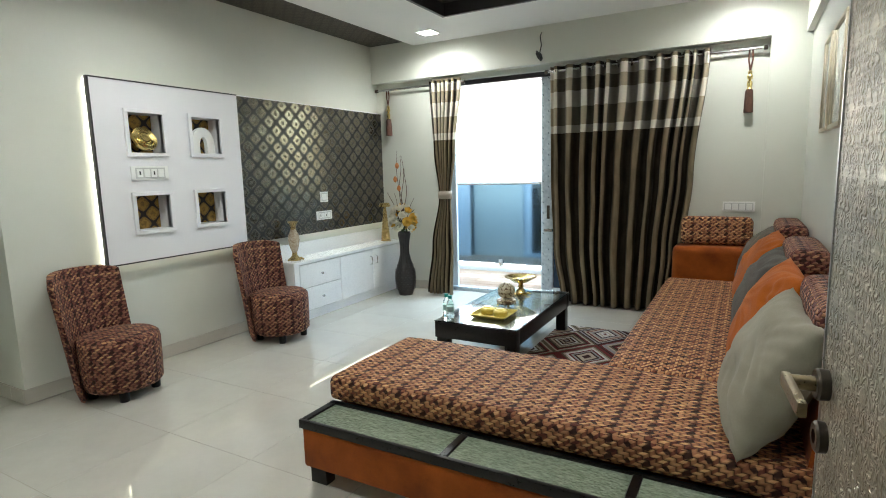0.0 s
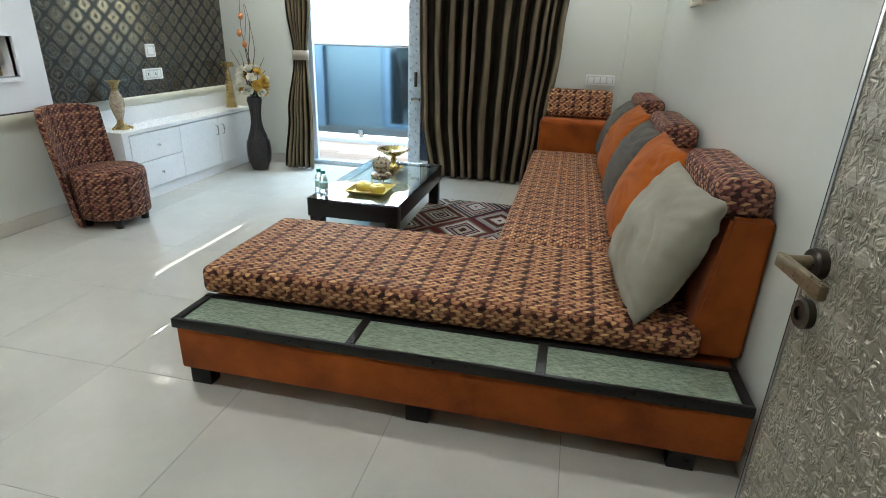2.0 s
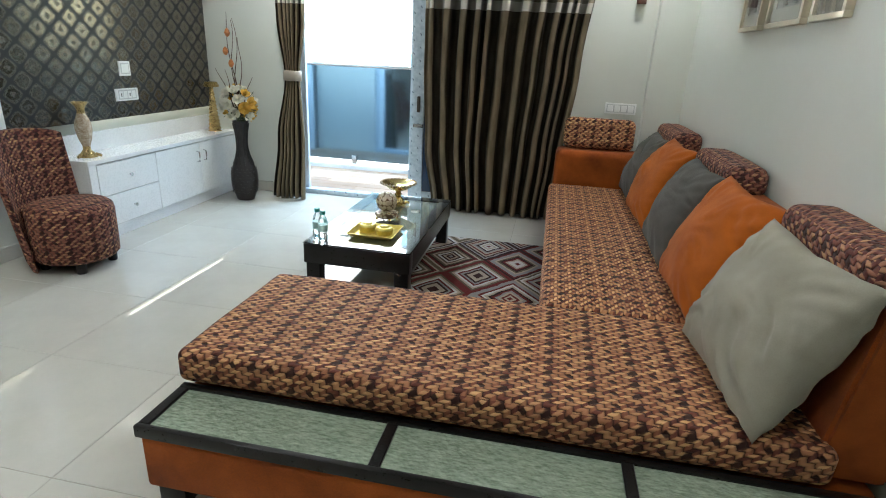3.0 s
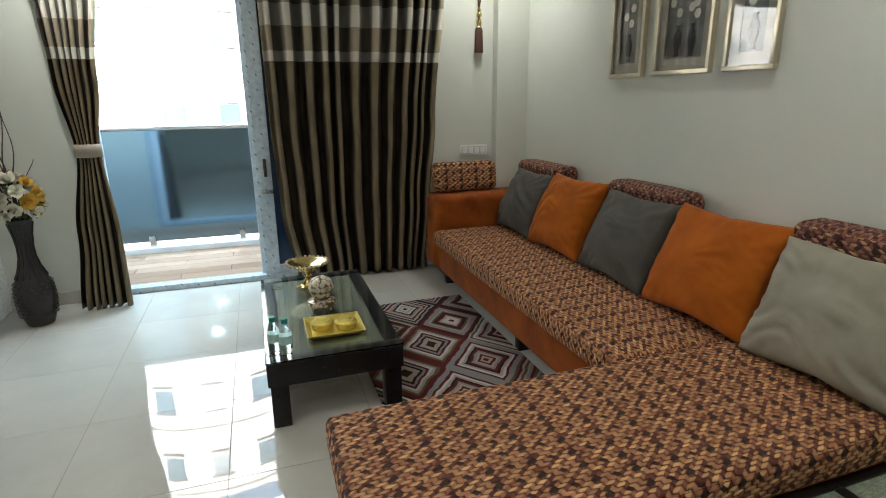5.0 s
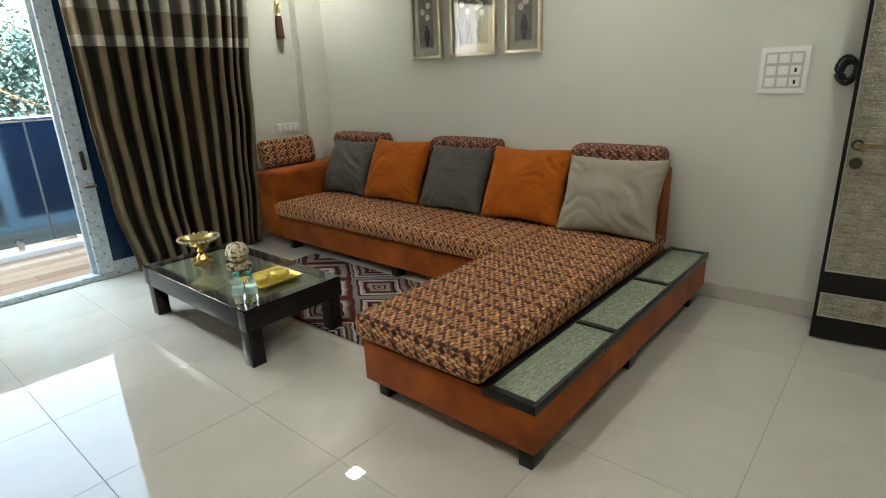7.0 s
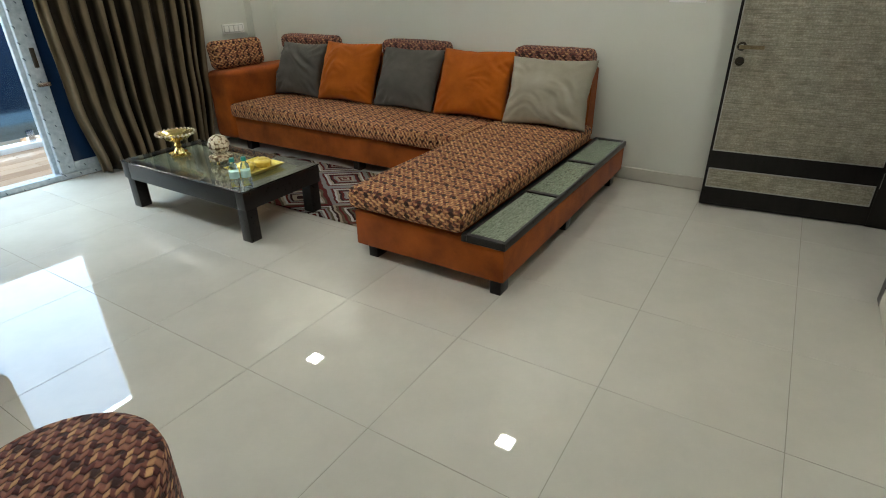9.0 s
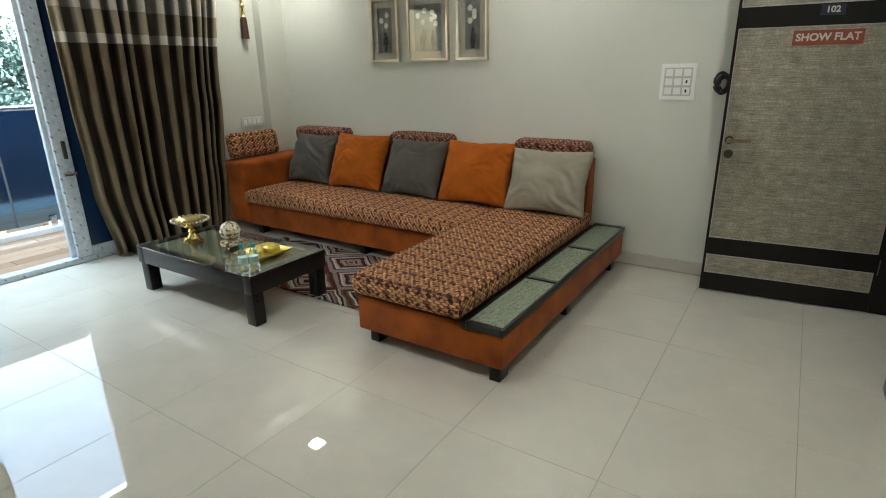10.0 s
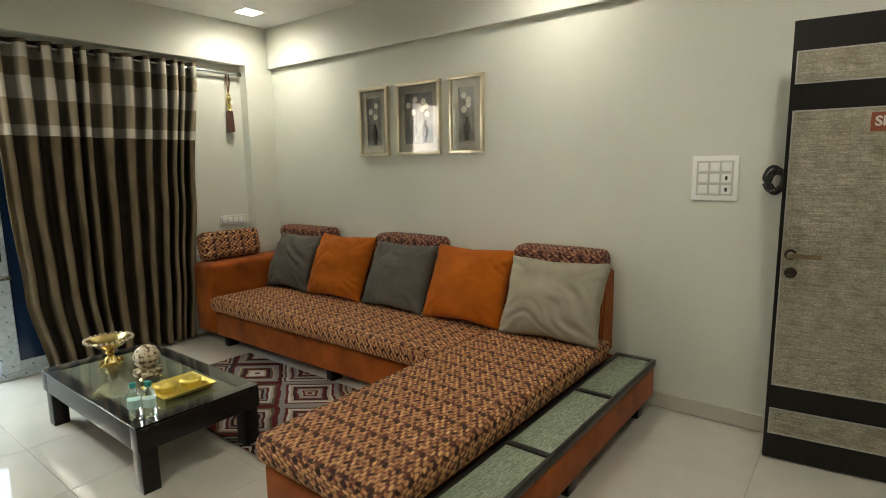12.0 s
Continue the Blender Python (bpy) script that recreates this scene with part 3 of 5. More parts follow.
ledge = part("ledge_frame", box(SX0, WX - 0.03, SY0, 2.676, 0.265, 0.305, 0.004), WENGE, sofa, "dark wood ledge frame")
part("ledge_rail", box(SX0, WX - 0.03, 2.868, 2.895, 0.265, 0.305, 0.004), WENGE, ledge)
for x in (SX0, -1.225, -0.535, WX - 0.065):
    part("ledge_bar", box(x, x + 0.035, 2.676, 2.868, 0.265, 0.304, 0.003, 1), WENGE, ledge)
LEDGE_GLASS = Nodes("patterned_ledge_glass")
_co = LEDGE_GLASS.coords("Object")
_v = LEDGE_GLASS.node("TexVoronoi", Scale=75.0)
LEDGE_GLASS.tree.links.new(_co, _v.inputs["Vector"])
LEDGE_GLASS.bump(LEDGE_GLASS.math("ADD", _v.outputs["Distance"], LEDGE_GLASS.noise(_co, 30, 3)), 0.75, 0.004)
LEDGE_GLASS = LEDGE_GLASS.set(LEDGE_GLASS.ramp(LEDGE_GLASS.noise(LEDGE_GLASS.coords("Object", (2, 7, 1)), 22, 4), [(0.3, (0.16, 0.20, 0.135)), (0.7, (0.34, 0.39, 0.29))]), 0.08, 0.0, Specular_IOR_Level=0.9)
for a, b in ((SX0 + 0.035, -1.225), (-1.19, -0.535), (-0.50, WX - 0.065)):
    part("ledge_glass", box(a, b, 2.676, 2.868, 0.274, 0.296), LEDGE_GLASS, ledge, "greenish textured glass inset")
for x, y in ((-1.86, 2.715), (-0.95, 2.715), (-0.02, 2.715), (-1.84, 3.50), (-0.68, 4.6), (-0.68, 5.9)):
    part("leg", box(x - 0.045, x + 0.045, y - 0.03, y + 0.03, 0, 0.084, 0.004), WENGE, sofa)


def slope_prism(x_bot, x_top, xb, y0, y1, z0, z1, r=0.012):
    """The back: upright behind, leaning in front."""
    bm = bmesh.new()
    ring = [[bm.verts.new((x, y, z)) for x, z in ((x_bot, z0), (xb, z0), (xb, z1), (x_top, z1))] for y in (y0, y1)]
    for k in range(4):
        bm.faces.new((ring[0][k], ring[0][(k + 1) % 4], ring[1][(k + 1) % 4], ring[1][k]))
    bm.faces.new(ring[0][::-1])
    bm.faces.new(ring[1])
    bmesh.ops.bevel(bm, geom=list(bm.edges), offset=r, segments=2, affect="EDGES")
    return bm


part("backrest", slope_prism(-0.03, 0.035, WX - 0.01, 2.93, 6.02, 0.31, 0.83), SUEDE, sofa, "rust suede backrest")
part("arm", box(-0.77, WX - 0.03, 6.02, 6.29, 0.082, 0.69, 0.06, 4), SUEDE, sofa, "rust suede arm")


def bolster(y0, y1, x0=-0.025, x1=0.165, z0=0.812, z1=0.948):
    bm = padded(x0, x1, y0, y1, z0, z1, 0.05, 0.006, 5, 10)
    return bm


for a, b in ((2.94, 3.56), (4.17, 4.83), (5.40, 6.08)):
    part("head_bolster", bolster(a, b), BRAID, sofa, "brown basket-woven head bolster")
bm = padded(-0.72, -0.16, -0.07, 0.07, 0.0, 0.245, 0.05, 0.004, 10, 4)
bmesh.ops.rotate(bm, verts=bm.verts, cent=(0, 0, 0), matrix=Matrix.Rotation(radians(-9), 3, "X"))
bmesh.ops.translate(bm, verts=bm.verts, vec=(0, 6.205, 0.69))
part("arm_cushion", bm, FABRIC, sofa, "brown basket-woven arm cushion")

# scatter cushions, leaning on the back
SCATTER = [
    ("pale grey velvet scatter cushion leaning on the sofa", PALE_CLOTH, 3.20, 0.64, 0.51, -0.13, 4, 4),
    ("burnt orange velvet scatter cushion leaning on the sofa", ORANGE_CLOTH, 3.83, 0.64, 0.54, -0.12, 2, 3),
    ("slate grey velvet scatter cushion leaning on the sofa", GREY_CLOTH, 4.47, 0.61, 0.52, -0.12, -2, 7),
    ("burnt orange velvet scatter cushion leaning on the sofa", ORANGE_CLOTH, 5.12, 0.62, 0.54, -0.12, 2, 9),
    ("slate grey velvet scatter cushion leaning on the sofa", GREY_CLOTH, 5.72, 0.58, 0.51, -0.12, 0, 12),
]
for label, m, y, w, h, x, twist, seed in SCATTER:
    ob = solid("scatter_cushion", cushion(w, h, 0.23, seed), m, label, "cushion", "scatter cushions on the sofa", smooth=180)
    ob.matrix_world = pose(x, y, 0.425 + h / 2 * 0.91, 0, 0, 0) @ pose(0, 0, 0, 0, 0, 90 + twist) @ pose(0, 0, 0, 25, 0, 0)


# ---- coffee table ----
TX0, TX1, TY0, TY1 = -2.135, -1.512, 4.232, 5.47
TZ = 0.325     # underside of the glass
table = thing("coffee_table", ((TX0 + TX1) / 2, (TY0 + TY1) / 2, 0), "low dark wood coffee table with a glass top", "coffee table")
bm = box(TX0, TX1, TY0, TY0 + 0.075, TZ - 0.115, TZ - 0.001, 0.006)
for b in ((TX0, TX1, TY1 - 0.075, TY1), (TX0, TX0 + 0.075, TY0 + 0.075, TY1 - 0.075), (TX1 - 0.075, TX1, TY0 + 0.075, TY1 - 0.075)):
    box(*b, TZ - 0.115, TZ - 0.001, 0.006, 2, bm)
part("table_frame", bm, WENGE, table)
part("glass_top", box(TX0 - 0.002, TX1 + 0.002, TY0 - 0.002, TY1 + 0.002, TZ, TZ + 0.008, 0.002, 1), CLEAR, table, "clear glass top sheet").visible_shadow = False
CANE = Nodes("pale_cane_panel")
_x, _y, _z = CANE.xyz(CANE.coords("Object"))
_h = CANE.math("MULTIPLY", CANE.math("ABSOLUTE", CANE.math("SINE", CANE.math("MULTIPLY", _x, 380.0))), CANE.math("ABSOLUTE", CANE.math("SINE", CANE.math("MULTIPLY", _y, 380.0))))
CANE.bump(_h, 0.5, 0.002)
CANE = CANE.set(CANE.mix(_h, (0.04, 0.04, 0.02), (0.155, 0.15, 0.08)), 0.5)
part("inset_panel", box(TX0 + 0.075, TX1 - 0.075, TY0 + 0.075, TY1 - 0.075, TZ - 0.021, TZ - 0.011), CANE, table, "olive woven panel under the glass")
for x in (TX0 + 0.01, TX1 - 0.09):
    for y in (TY0 + 0.01, TY1 - 0.09):
        part("leg", box(x, x + 0.08, y, y + 0.08, 0, TZ - 0.115, 0.004), WENGE, table)

# ---- rug ----
bm = box(-1.62, -0.73, 3.70, 5.57, 0.003, 0.013, 0.004, 1)
solid("area_rug", bm, RUG, "maroon and cream rug with concentric diamonds", "rug")

# ---- entrance door ----
bm = box(DX0 - 0.08, DX0, DOOR_Y0 - 0.01, DOOR_Y1 + 0.012, 0, 2.19, 0.003, 1)
box(DX1 - 0.02, DX1 + 0.055, DOOR_Y0 - 0.01, DOOR_Y1 + 0.012, 0, 2.19, 0.003, 1, bm)
box(DX0, DX1 - 0.02, DOOR_Y0 - 0.01, DOOR_Y1 + 0.012, 2.11, 2.19, 0.003, 1, bm)
structure("door_frame", bm, WENGE, "dark wood entrance door frame")
BRONZE = surface("worn_bronze", (0.20, 0.155, 0.09), (0.36, 0.29, 0.18), 30, 0.3, 0.9)
SILVER = surface("silver_edging", (0.45, 0.44, 0.42), (0.58, 0.57, 0.54), 20, 0.3, 0.9)
SIGN_RED = surface("orange_red_sign", (0.24, 0.055, 0.024), (0.28, 0.07, 0.03), 8, 0.35)
SIGN_NAVY = surface("navy_number_plate", (0.012, 0.016, 0.035), (0.016, 0.022, 0.045), 8, 0.3)
SIGN_WHITE = surface("white_lettering", (0.58, 0.56, 0.53), (0.64, 0.62, 0.59), 8, 0.4)
door = thing("entrance_door", (0, 0, 0), "open dark wood entrance door with embossed metallic panels", "door")
LEAF = 0.958
part("leaf", box(0, 0.036, 0, LEAF, 0.008, 2.085, 0.002, 1), WENGE, door)
for z0, z1 in ((0.141, 0.261), (0.391, 1.687), (1.815, 1.947)):
    sheet = part("embossed_panel", box(-0.004, 0.001, 0.022, LEAF - 0.022, z0, z1, 0.001, 1), EMBOSS, door, "embossed champagne metallic panel")
    bm = box(-0.006, 0.0, 0.016, LEAF - 0.016, z1, z1 + 0.006)
    for b in ((0.016, LEAF - 0.016, z0 - 0.006, z0), (0.016, 0.022, z0, z1), (LEAF - 0.022, LEAF - 0.016, z0, z1)):
        box(-0.006, 0.0, b[0], b[1], b[2], b[3], bm=bm)
    part("edging", bm, SILVER, sheet, "thin silver edging")


def letters(text, size, centre, material, parent, name="lettering"):
    """Raised capitals on a face that looks along -x."""
    cu = bpy.data.curves.new(name, "FONT")
    cu.body, cu.size, cu.extrude, cu.align_x, cu.align_y, cu.offset = text, size, 0.0006, "CENTER", "CENTER", size * 0.03
    tmp = bpy.data.objects.new(name, cu)
    me = bpy.data.meshes.new_from_object(tmp)
    bpy.data.objects.remove(tmp)
    me.transform(Matrix(((0, 0, -1, centre[0]), (-1, 0, 0, centre[1]), (0, 1, 0, centre[2]), (0, 0, 0, 1))))
    me.materials.clear()
    me.materials.append(material)
    ob = new(name, me)
    ob.parent = parent
    return ob


plate = part("number_plate", box(-0.004, 0.0, 0.425, 0.54, 1.745, 1.803, 0.001, 1), SIGN_NAVY, door, "navy plate reading 102")
letters("102", 0.046, (-0.005, 0.4825, 1.774), SIGN_WHITE, plate)
plate = part("show_flat_sign", box(-0.009, -0.0045, 0.315, 0.655, 1.588, 1.668, 0.001, 1), SIGN_RED, door, "orange-red sign reading SHOW FLAT")
letters("SHOW FLAT", 0.056, (-0.0098, 0.485, 1.629), SIGN_WHITE, plate)


def sideways(bm, at, sign=-1):
    """Turns a lathed piece so that its axis looks along x."""
    bmesh.ops.rotate(bm, verts=bm.verts, cent=(0, 0, 0), matrix=Matrix.Rotation(radians(90 * sign), 3, "Y"))
    bmesh.ops.translate(bm, verts=bm.verts, vec=at)
    return bm


rose = part("handle_rose", sideways(lathe([(0.0, 0), (0.025, 0), (0.026, 0.014), (0.023, 0.018), (0.0, 0.018)], steps=28), (-0.004, 0.905, 1.035)), DARK_METAL, door, "dark bronze handle rose")
bm = lathe([(0.0, 0.012), (0.013, 0.012), (0.012, 0.055), (0.0, 0.055)], steps=16)
sideways(bm, (-0.004, 0.905, 1.035))
box(-0.068, -0.054, 0.785, 0.92, 1.023, 1.047, 0.004, 2, bm)
part("lever", bm, BRONZE, rose, "bronze lever in protective wrap")
part("key_rose", sideways(lathe([(0.0, 0), (0.025, 0), (0.026, 0.012), (0.022, 0.016), (0.012, 0.016), (0.012, 0.010), (0.0, 0.010)], steps=28), (-0.004, 0.90, 0.948)), DARK_METAL, door, "dark bronze key rose")
for z in (0.25, 1.05, 1.85):
    part("hinge", lathe([(0.009, 0), (0.009, 0.1)], (0.018, -0.006, z), 12), CHROME, door)
door.matrix_basis = pose(0.0, 1.10, 0, 0, 0, 6.1)

# black cable coil hung beside the door edge
BLACK = surface("black_cable", (0.008, 0.008, 0.008), (0.018, 0.018, 0.018), 12, 0.4)
rng = random.Random(11)
coil = thing("cable_coil", (WX, 2.105, 1.37), "coiled black cable hung on the wall", "cable")
turns = []
for k in range(10):
    r, cy, cz, tilt = rng.uniform(0.040, 0.060), 2.105 + rng.uniform(-0.012, 0.012), 1.37 + rng.uniform(-0.014, 0.014), rng.uniform(-0.5, 0.5)
    for i in range(18):
        a = i * 2 * math.pi / 18
        turns.append((WX - 0.016 - 0.0065 * (k + i / 18) + r * tilt * 0.4 * math.sin(a), cy + r * 0.72 * math.cos(a), cz + r * 1.1 * math.sin(a)))
part("winding", tube(turns, 0.0055, 6), BLACK, coil)
part("hook", tube([(WX - 0.001, 2.105, 1.43), (WX - 0.05, 2.105, 1.43)], 0.005, 6), BLACK, coil)

# ---- switches ----
# grey that puts the shade of narrow gaps into colour
GAP = surface("grey_gap_shade", (0.50, 0.50, 0.48), (0.56, 0.56, 0.54), 9, 0.5)


def plate_x(name, x, y0, y1, z0, z1, face, rows, cols, label):
    """A switch plate on a wall that looks along face (-1 or 1 in x)."""
    t = thing(name, (x, (y0 + y1) / 2, z0), label, "switch")
    d = 0.012 * face
    part("plate", box(min(x, x + d), max(x, x + d), y0, y1, z0, z1, 0.003), PLASTIC, t)
    g = x + d + 0.0008 * face
    part("module_gap", box(min(x + d, g), max(x + d, g), y0 + 0.1 * (y1 - y0), y1 - 0.1 * (y1 - y0), z0 + 0.11 * (z1 - z0), z1 - 0.11 * (z1 - z0)), GAP, t, "grey sheet that darkens the gaps round the rockers")
    my, mz = (y1 - y0) * 0.12, (z1 - z0) * 0.12
    w, h = (y1 - y0 - 2 * my) / cols, (z1 - z0 - 2 * mz) / rows
    for i in range(cols):
        for j in range(rows):
            a, b = y0 + my + i * w + 0.1 * w, z0 + mz + j * h + 0.12 * h
            e = x + d + 0.004 * face
            k = part("rocker", box(min(x + d, e), max(x + d, e), a, a + 0.8 * w, b, b + 0.76 * h, 0.0015, 1), PLASTIC, t)
            if (i, j) in ((0, 0), (0, 1)) and cols == 3 or (cols == 4 and i in (0, 2)):
                f = e + 0.001 * face
                part("socket_hole", box(min(e, f), max(e, f), a + 0.3 * w, a + 0.5 * w, b + 0.2 * h, b + 0.55 * h), BLACK, k)
    return t


plate_x("switch_board", WX, 2.283, 2.513, 1.262, 1.502, -1, 3, 3, "white nine-module switch board on the wall")
plate_x("switch_plate", -4.06, 3.305, 3.590, 1.378, 1.478, 1, 1, 4, "white switch and socket plate on the panel")
plate_x("switch_plate", -4.066, 5.265, 5.375, 1.10, 1.205, 1, 1, 1, "small white switch plate on the wallpaper")
plate_x("switch_plate", -4.066, 5.195, 5.425, 0.918, 1.008, 1, 1, 4, "long white socket plate on the wallpaper")
t = thing("socket_plate", (-0.28, NICHE_Y, 0.97), "white socket plate on the wall above the sofa arm", "switch")
part("plate", box(-0.405, -0.155, NICHE_Y - 0.012, NICHE_Y, 0.965, 1.052, 0.003), PLASTIC, t)
part("module_gap", box(-0.392, -0.168, NICHE_Y - 0.0128, NICHE_Y - 0.012, 0.977, 1.040), GAP, t, "grey sheet that darkens the gaps round the rockers")
for k in range(4):
    part("rocker", box(-0.385 + 0.055 * k, -0.34 + 0.055 * k, NICHE_Y - 0.016, NICHE_Y - 0.012, 0.982, 1.035, 0.0015, 1), PLASTIC, t)

# ---- feature panel on the television wall ----
PF = -4.06
NICHES = [(3.32, 3.58, 1.575, 1.855), (3.825, 4.085, 1.575, 1.855), (3.32, 3.58, 1.015, 1.265), (3.825, 4.085, 1.015, 1.265)]
panel = thing("niche_panel", (PF, 3.69, 0.795), "white wall panel with four square display niches", "wall panel")
ys = [3.085, 3.32, 3.58, 3.825, 4.085, 4.29]
zs = [0.795, 1.015, 1.265, 1.575, 1.855, 2.066]
bm = bmesh.new()
for i in range(5):
    for j in range(5):
        if not (i in (1, 3) and j in (1, 3)):
            box(TVX + 0.03, PF, ys[i], ys[i + 1], zs[j], zs[j + 1], bm=bm)
bmesh.ops.remove_doubles(bm, verts=bm.verts, dist=0.0005)
part("board", bm, PANEL_WHITE, panel, smooth=None)
for y0, y1, z0, z1 in NICHES:
    bm = bmesh.new()
    for b in ((y0 - 0.028, y1 + 0.028, z1, z1 + 0.028), (y0 - 0.028, y1 + 0.028, z0 - 0.028, z0), (y0 - 0.028, y0, z0, z1), (y1, y1 + 0.028, z0, z1)):
        box(-4.20, PF + 0.018, b[0], b[1], b[2], b[3], 0.002, 1, bm)
    rim = part("niche_frame", bm, PANEL_WHITE, panel)
    part("niche_back", uv_box(box(-4.20, -4.19, y0 - 0.02, y1 + 0.02, z0 - 0.02, z1 + 0.02)), GOLD_PAPER, rim, "gold and black papered niche back")
bm = box(TVX + 0.028, PF + 0.004, 3.075, 3.085, 0.785, 2.076)
box(TVX + 0.028, PF + 0.004, 3.085, 4.29, 2.066, 2.076, bm=bm)
box(TVX + 0.028, PF + 0.004, 3.085, 4.29, 0.785, 0.795, bm=bm)
part("edge_band", bm, DARK_EDGE, panel, "dark edge band")
structure("led_tape_left", box(TVX + 0.003, TVX + 0.020, 3.080, 3.086, 0.80, 2.06), LED, "warm light tape behind the panel edge")
structure("led_tape_bottom", box(TVX + 0.003, TVX + 0.016, 3.10, 4.28, 0.800, 0.806), LED, "warm light tape behind the panel edge")
structure("led_tape_top", box(TVX + 0.003, TVX + 0.012, 3.10, 6.36, 2.050, 2.055), LED, "warm light tape behind the panel edge")
structure("led_tape_console", box(TVX + 0.003, TVX + 0.014, 5.0, 6.42, 0.800, 0.806), LED, "warm light tape behind the panel edge")
paper = thing("wallpaper_panel", (PF, 5.35, 0.795), "dark brown wallpaper panel with silvery medallions", "wall panel")
part("board", uv_box(box(TVX + 0.03, PF - 0.006, 4.292, 6.40, 0.795, 2.066)), PAPER, paper)
part("edge_strip", box(TVX + 0.03, PF - 0.003, 4.292, 6.40, 2.066, 2.074), PANEL_WHITE, paper, "thin pale top edge")
# ornaments in the upper niches
bm = lathe([(0, 0.0), (0.05, 0.0), (0.088, 0.022), (0.096, 0.045), (0.090, 0.058), (0.070, 0.052), (0.062, 0.060), (0.046, 0.055), (0.038, 0.064), (0.020, 0.060), (0.0, 0.068)], (0, 0, 0), 30)
bm.transform(pose(-4.135, 3.455, 1.655, 0, 62, 0))
solid("gold_bowl", bm, GOLD, "squat ringed gold bowl propped in a wall niche", "bowl")
bm = bmesh.new()
arc = [(0.105 * math.cos(a), 0.06 + 0.15 * math.sin(a)) for a in [i * math.pi / 16 for i in range(17)]]
inner = [(0.035 * math.cos(a), 0.06 + 0.075 * math.sin(a)) for a in [i * math.pi / 16 for i in range(17)]]
outer_l = [(0.105, 0.0)] + arc + [(-0.105, 0.0)]
inner_l = [(0.035, 0.0)] + inner + [(-0.035, 0.0)]
rows_ = [[bm.verts.new((x, 3.955 + a, 1.575 + b)) for a, b in lst] for x in (-4.135, -4.095) for lst in (outer_l, inner_l)]
for k in range(len(outer_l) - 1):
    for p, q in ((0, 1), (2, 3), (0, 2), (1, 3)):
        bm.faces.new((rows_[p][k], rows_[p][k + 1], rows_[q][k + 1], rows_[q][k]))
for k in (0, len(outer_l) - 1):
    bm.faces.new((rows_[0][k], rows_[1][k], rows_[3][k], rows_[2][k]))
solid("arch_ornament", bm, PLASTIC, "white arched ornament in a wall niche", "ornament")

# ---- console ----
CX, CY0, CY1, CZ = -3.84, 4.60, 6.42, 0.58
console = thing("console_cabinet", (-3.98, 5.5, 0), "long low white laminate console cabinet with drawers and doors", "cabinet")
part("body", box(TVX + 0.014, CX - 0.018, CY0 + 0.01, CY1, 0.0, CZ - 0.03, 0.002, 1), WHITE, console)
part("top", box(TVX + 0.002, CX + 0.006, CY0, CY1, CZ - 0.03, CZ, 0.003, 1), WHITE, console)
part("splash_back", box(TVX + 0.002, TVX + 0.022, CY0, CY1, CZ, 0.715, 0.002, 1), WHITE, console, "white splash back lit from above")
for z0, z1 in ((0.09, 0.31), (0.316, 0.54)):
    d = part("drawer", box(CX - 0.018, CX, 4.68, 5.26, z0 + 0.002, z1 - 0.002, 0.002, 1), WHITE, console)
    part("knob", sideways(lathe([(0.006, 0), (0.006, 0.012), (0.013, 0.016), (0.013, 0.024), (0, 0.024)], steps=14), (CX, 4.97, (z0 + z1) / 2), 1), CHROME, d, "small steel knob")
for y0, y1, yh in ((5.266, 5.82, 5.775), (5.826, 6.38, 5.872)):
    d = part("cabinet_door", box(CX - 0.018, CX, y0, y1, 0.09, 0.54, 0.002, 1), WHITE, console)
    part("handle", tube([(CX, yh, 0.38), (CX + 0.022, yh, 0.385), (CX + 0.026, yh, 0.425), (CX + 0.022, yh, 0.465), (CX, yh, 0.47)], 0.006, 8), CHROME, d, "steel bow handle")
# added grey plate between the fronts paints the shade in their gaps
part("gap_shade_plate", box(CX - 0.018, CX - 0.012, 4.674, 6.385, 0.085, 0.545), GAP, console, "grey plate for the shade between drawer and door fronts")
part("end_stile", box(CX - 0.018, CX, CY0 + 0.01, 4.674, 0.0, 0.55, 0.002, 1), WHITE, console)

ANTIQUE = surface("antique_gold", (0.34, 0.24, 0.09), (0.50, 0.37, 0.16), 14, 0.28, 1.0)
CREAM = surface("cream_glaze", (0.26, 0.17, 0.09), (0.62, 0.54, 0.42), 55, 0.25)
vase = thing("ornate_vase", (-3.97, 4.76, CZ), "cream and gold ornate vase on the console", "vase")
at = (-3.97, 4.76, CZ)
part("foot", lathe([(0, 0), (0.060, 0), (0.062, 0.012), (0.040, 0.03), (0.025, 0.05), (0.024, 0.075)], at, 28), ANTIQUE, vase, "gold foot")
part("body", lathe([(0.024, 0.075), (0.042, 0.13), (0.053, 0.19), (0.050, 0.235), (0.034, 0.275), (0.026, 0.295)], at, 28), CREAM, vase)
part("mouth", lathe([(0.026, 0.295), (0.024, 0.32), (0.034, 0.345), (0.056, 0.37), (0.050, 0.368), (0.026, 0.335), (0, 0.33)], at, 28), ANTIQUE, vase, "gold flared mouth")
for k in range(3):
    a = k * 2.1 + 0.5
    part("claw", tube([(at[0] + 0.05 * math.cos(a), at[1] + 0.05 * math.sin(a), CZ + 0.022), (at[0] + 0.085 * math.cos(a), at[1] + 0.085 * math.sin(a), CZ + 0.008)], 0.010, 8), ANTIQUE, vase)
cs = thing("candle_stand", (-3.97, 6.27, CZ), "tapered gold candle stand with a dish top", "candle stand")
prof = [(0, 0), (0.062, 0)]
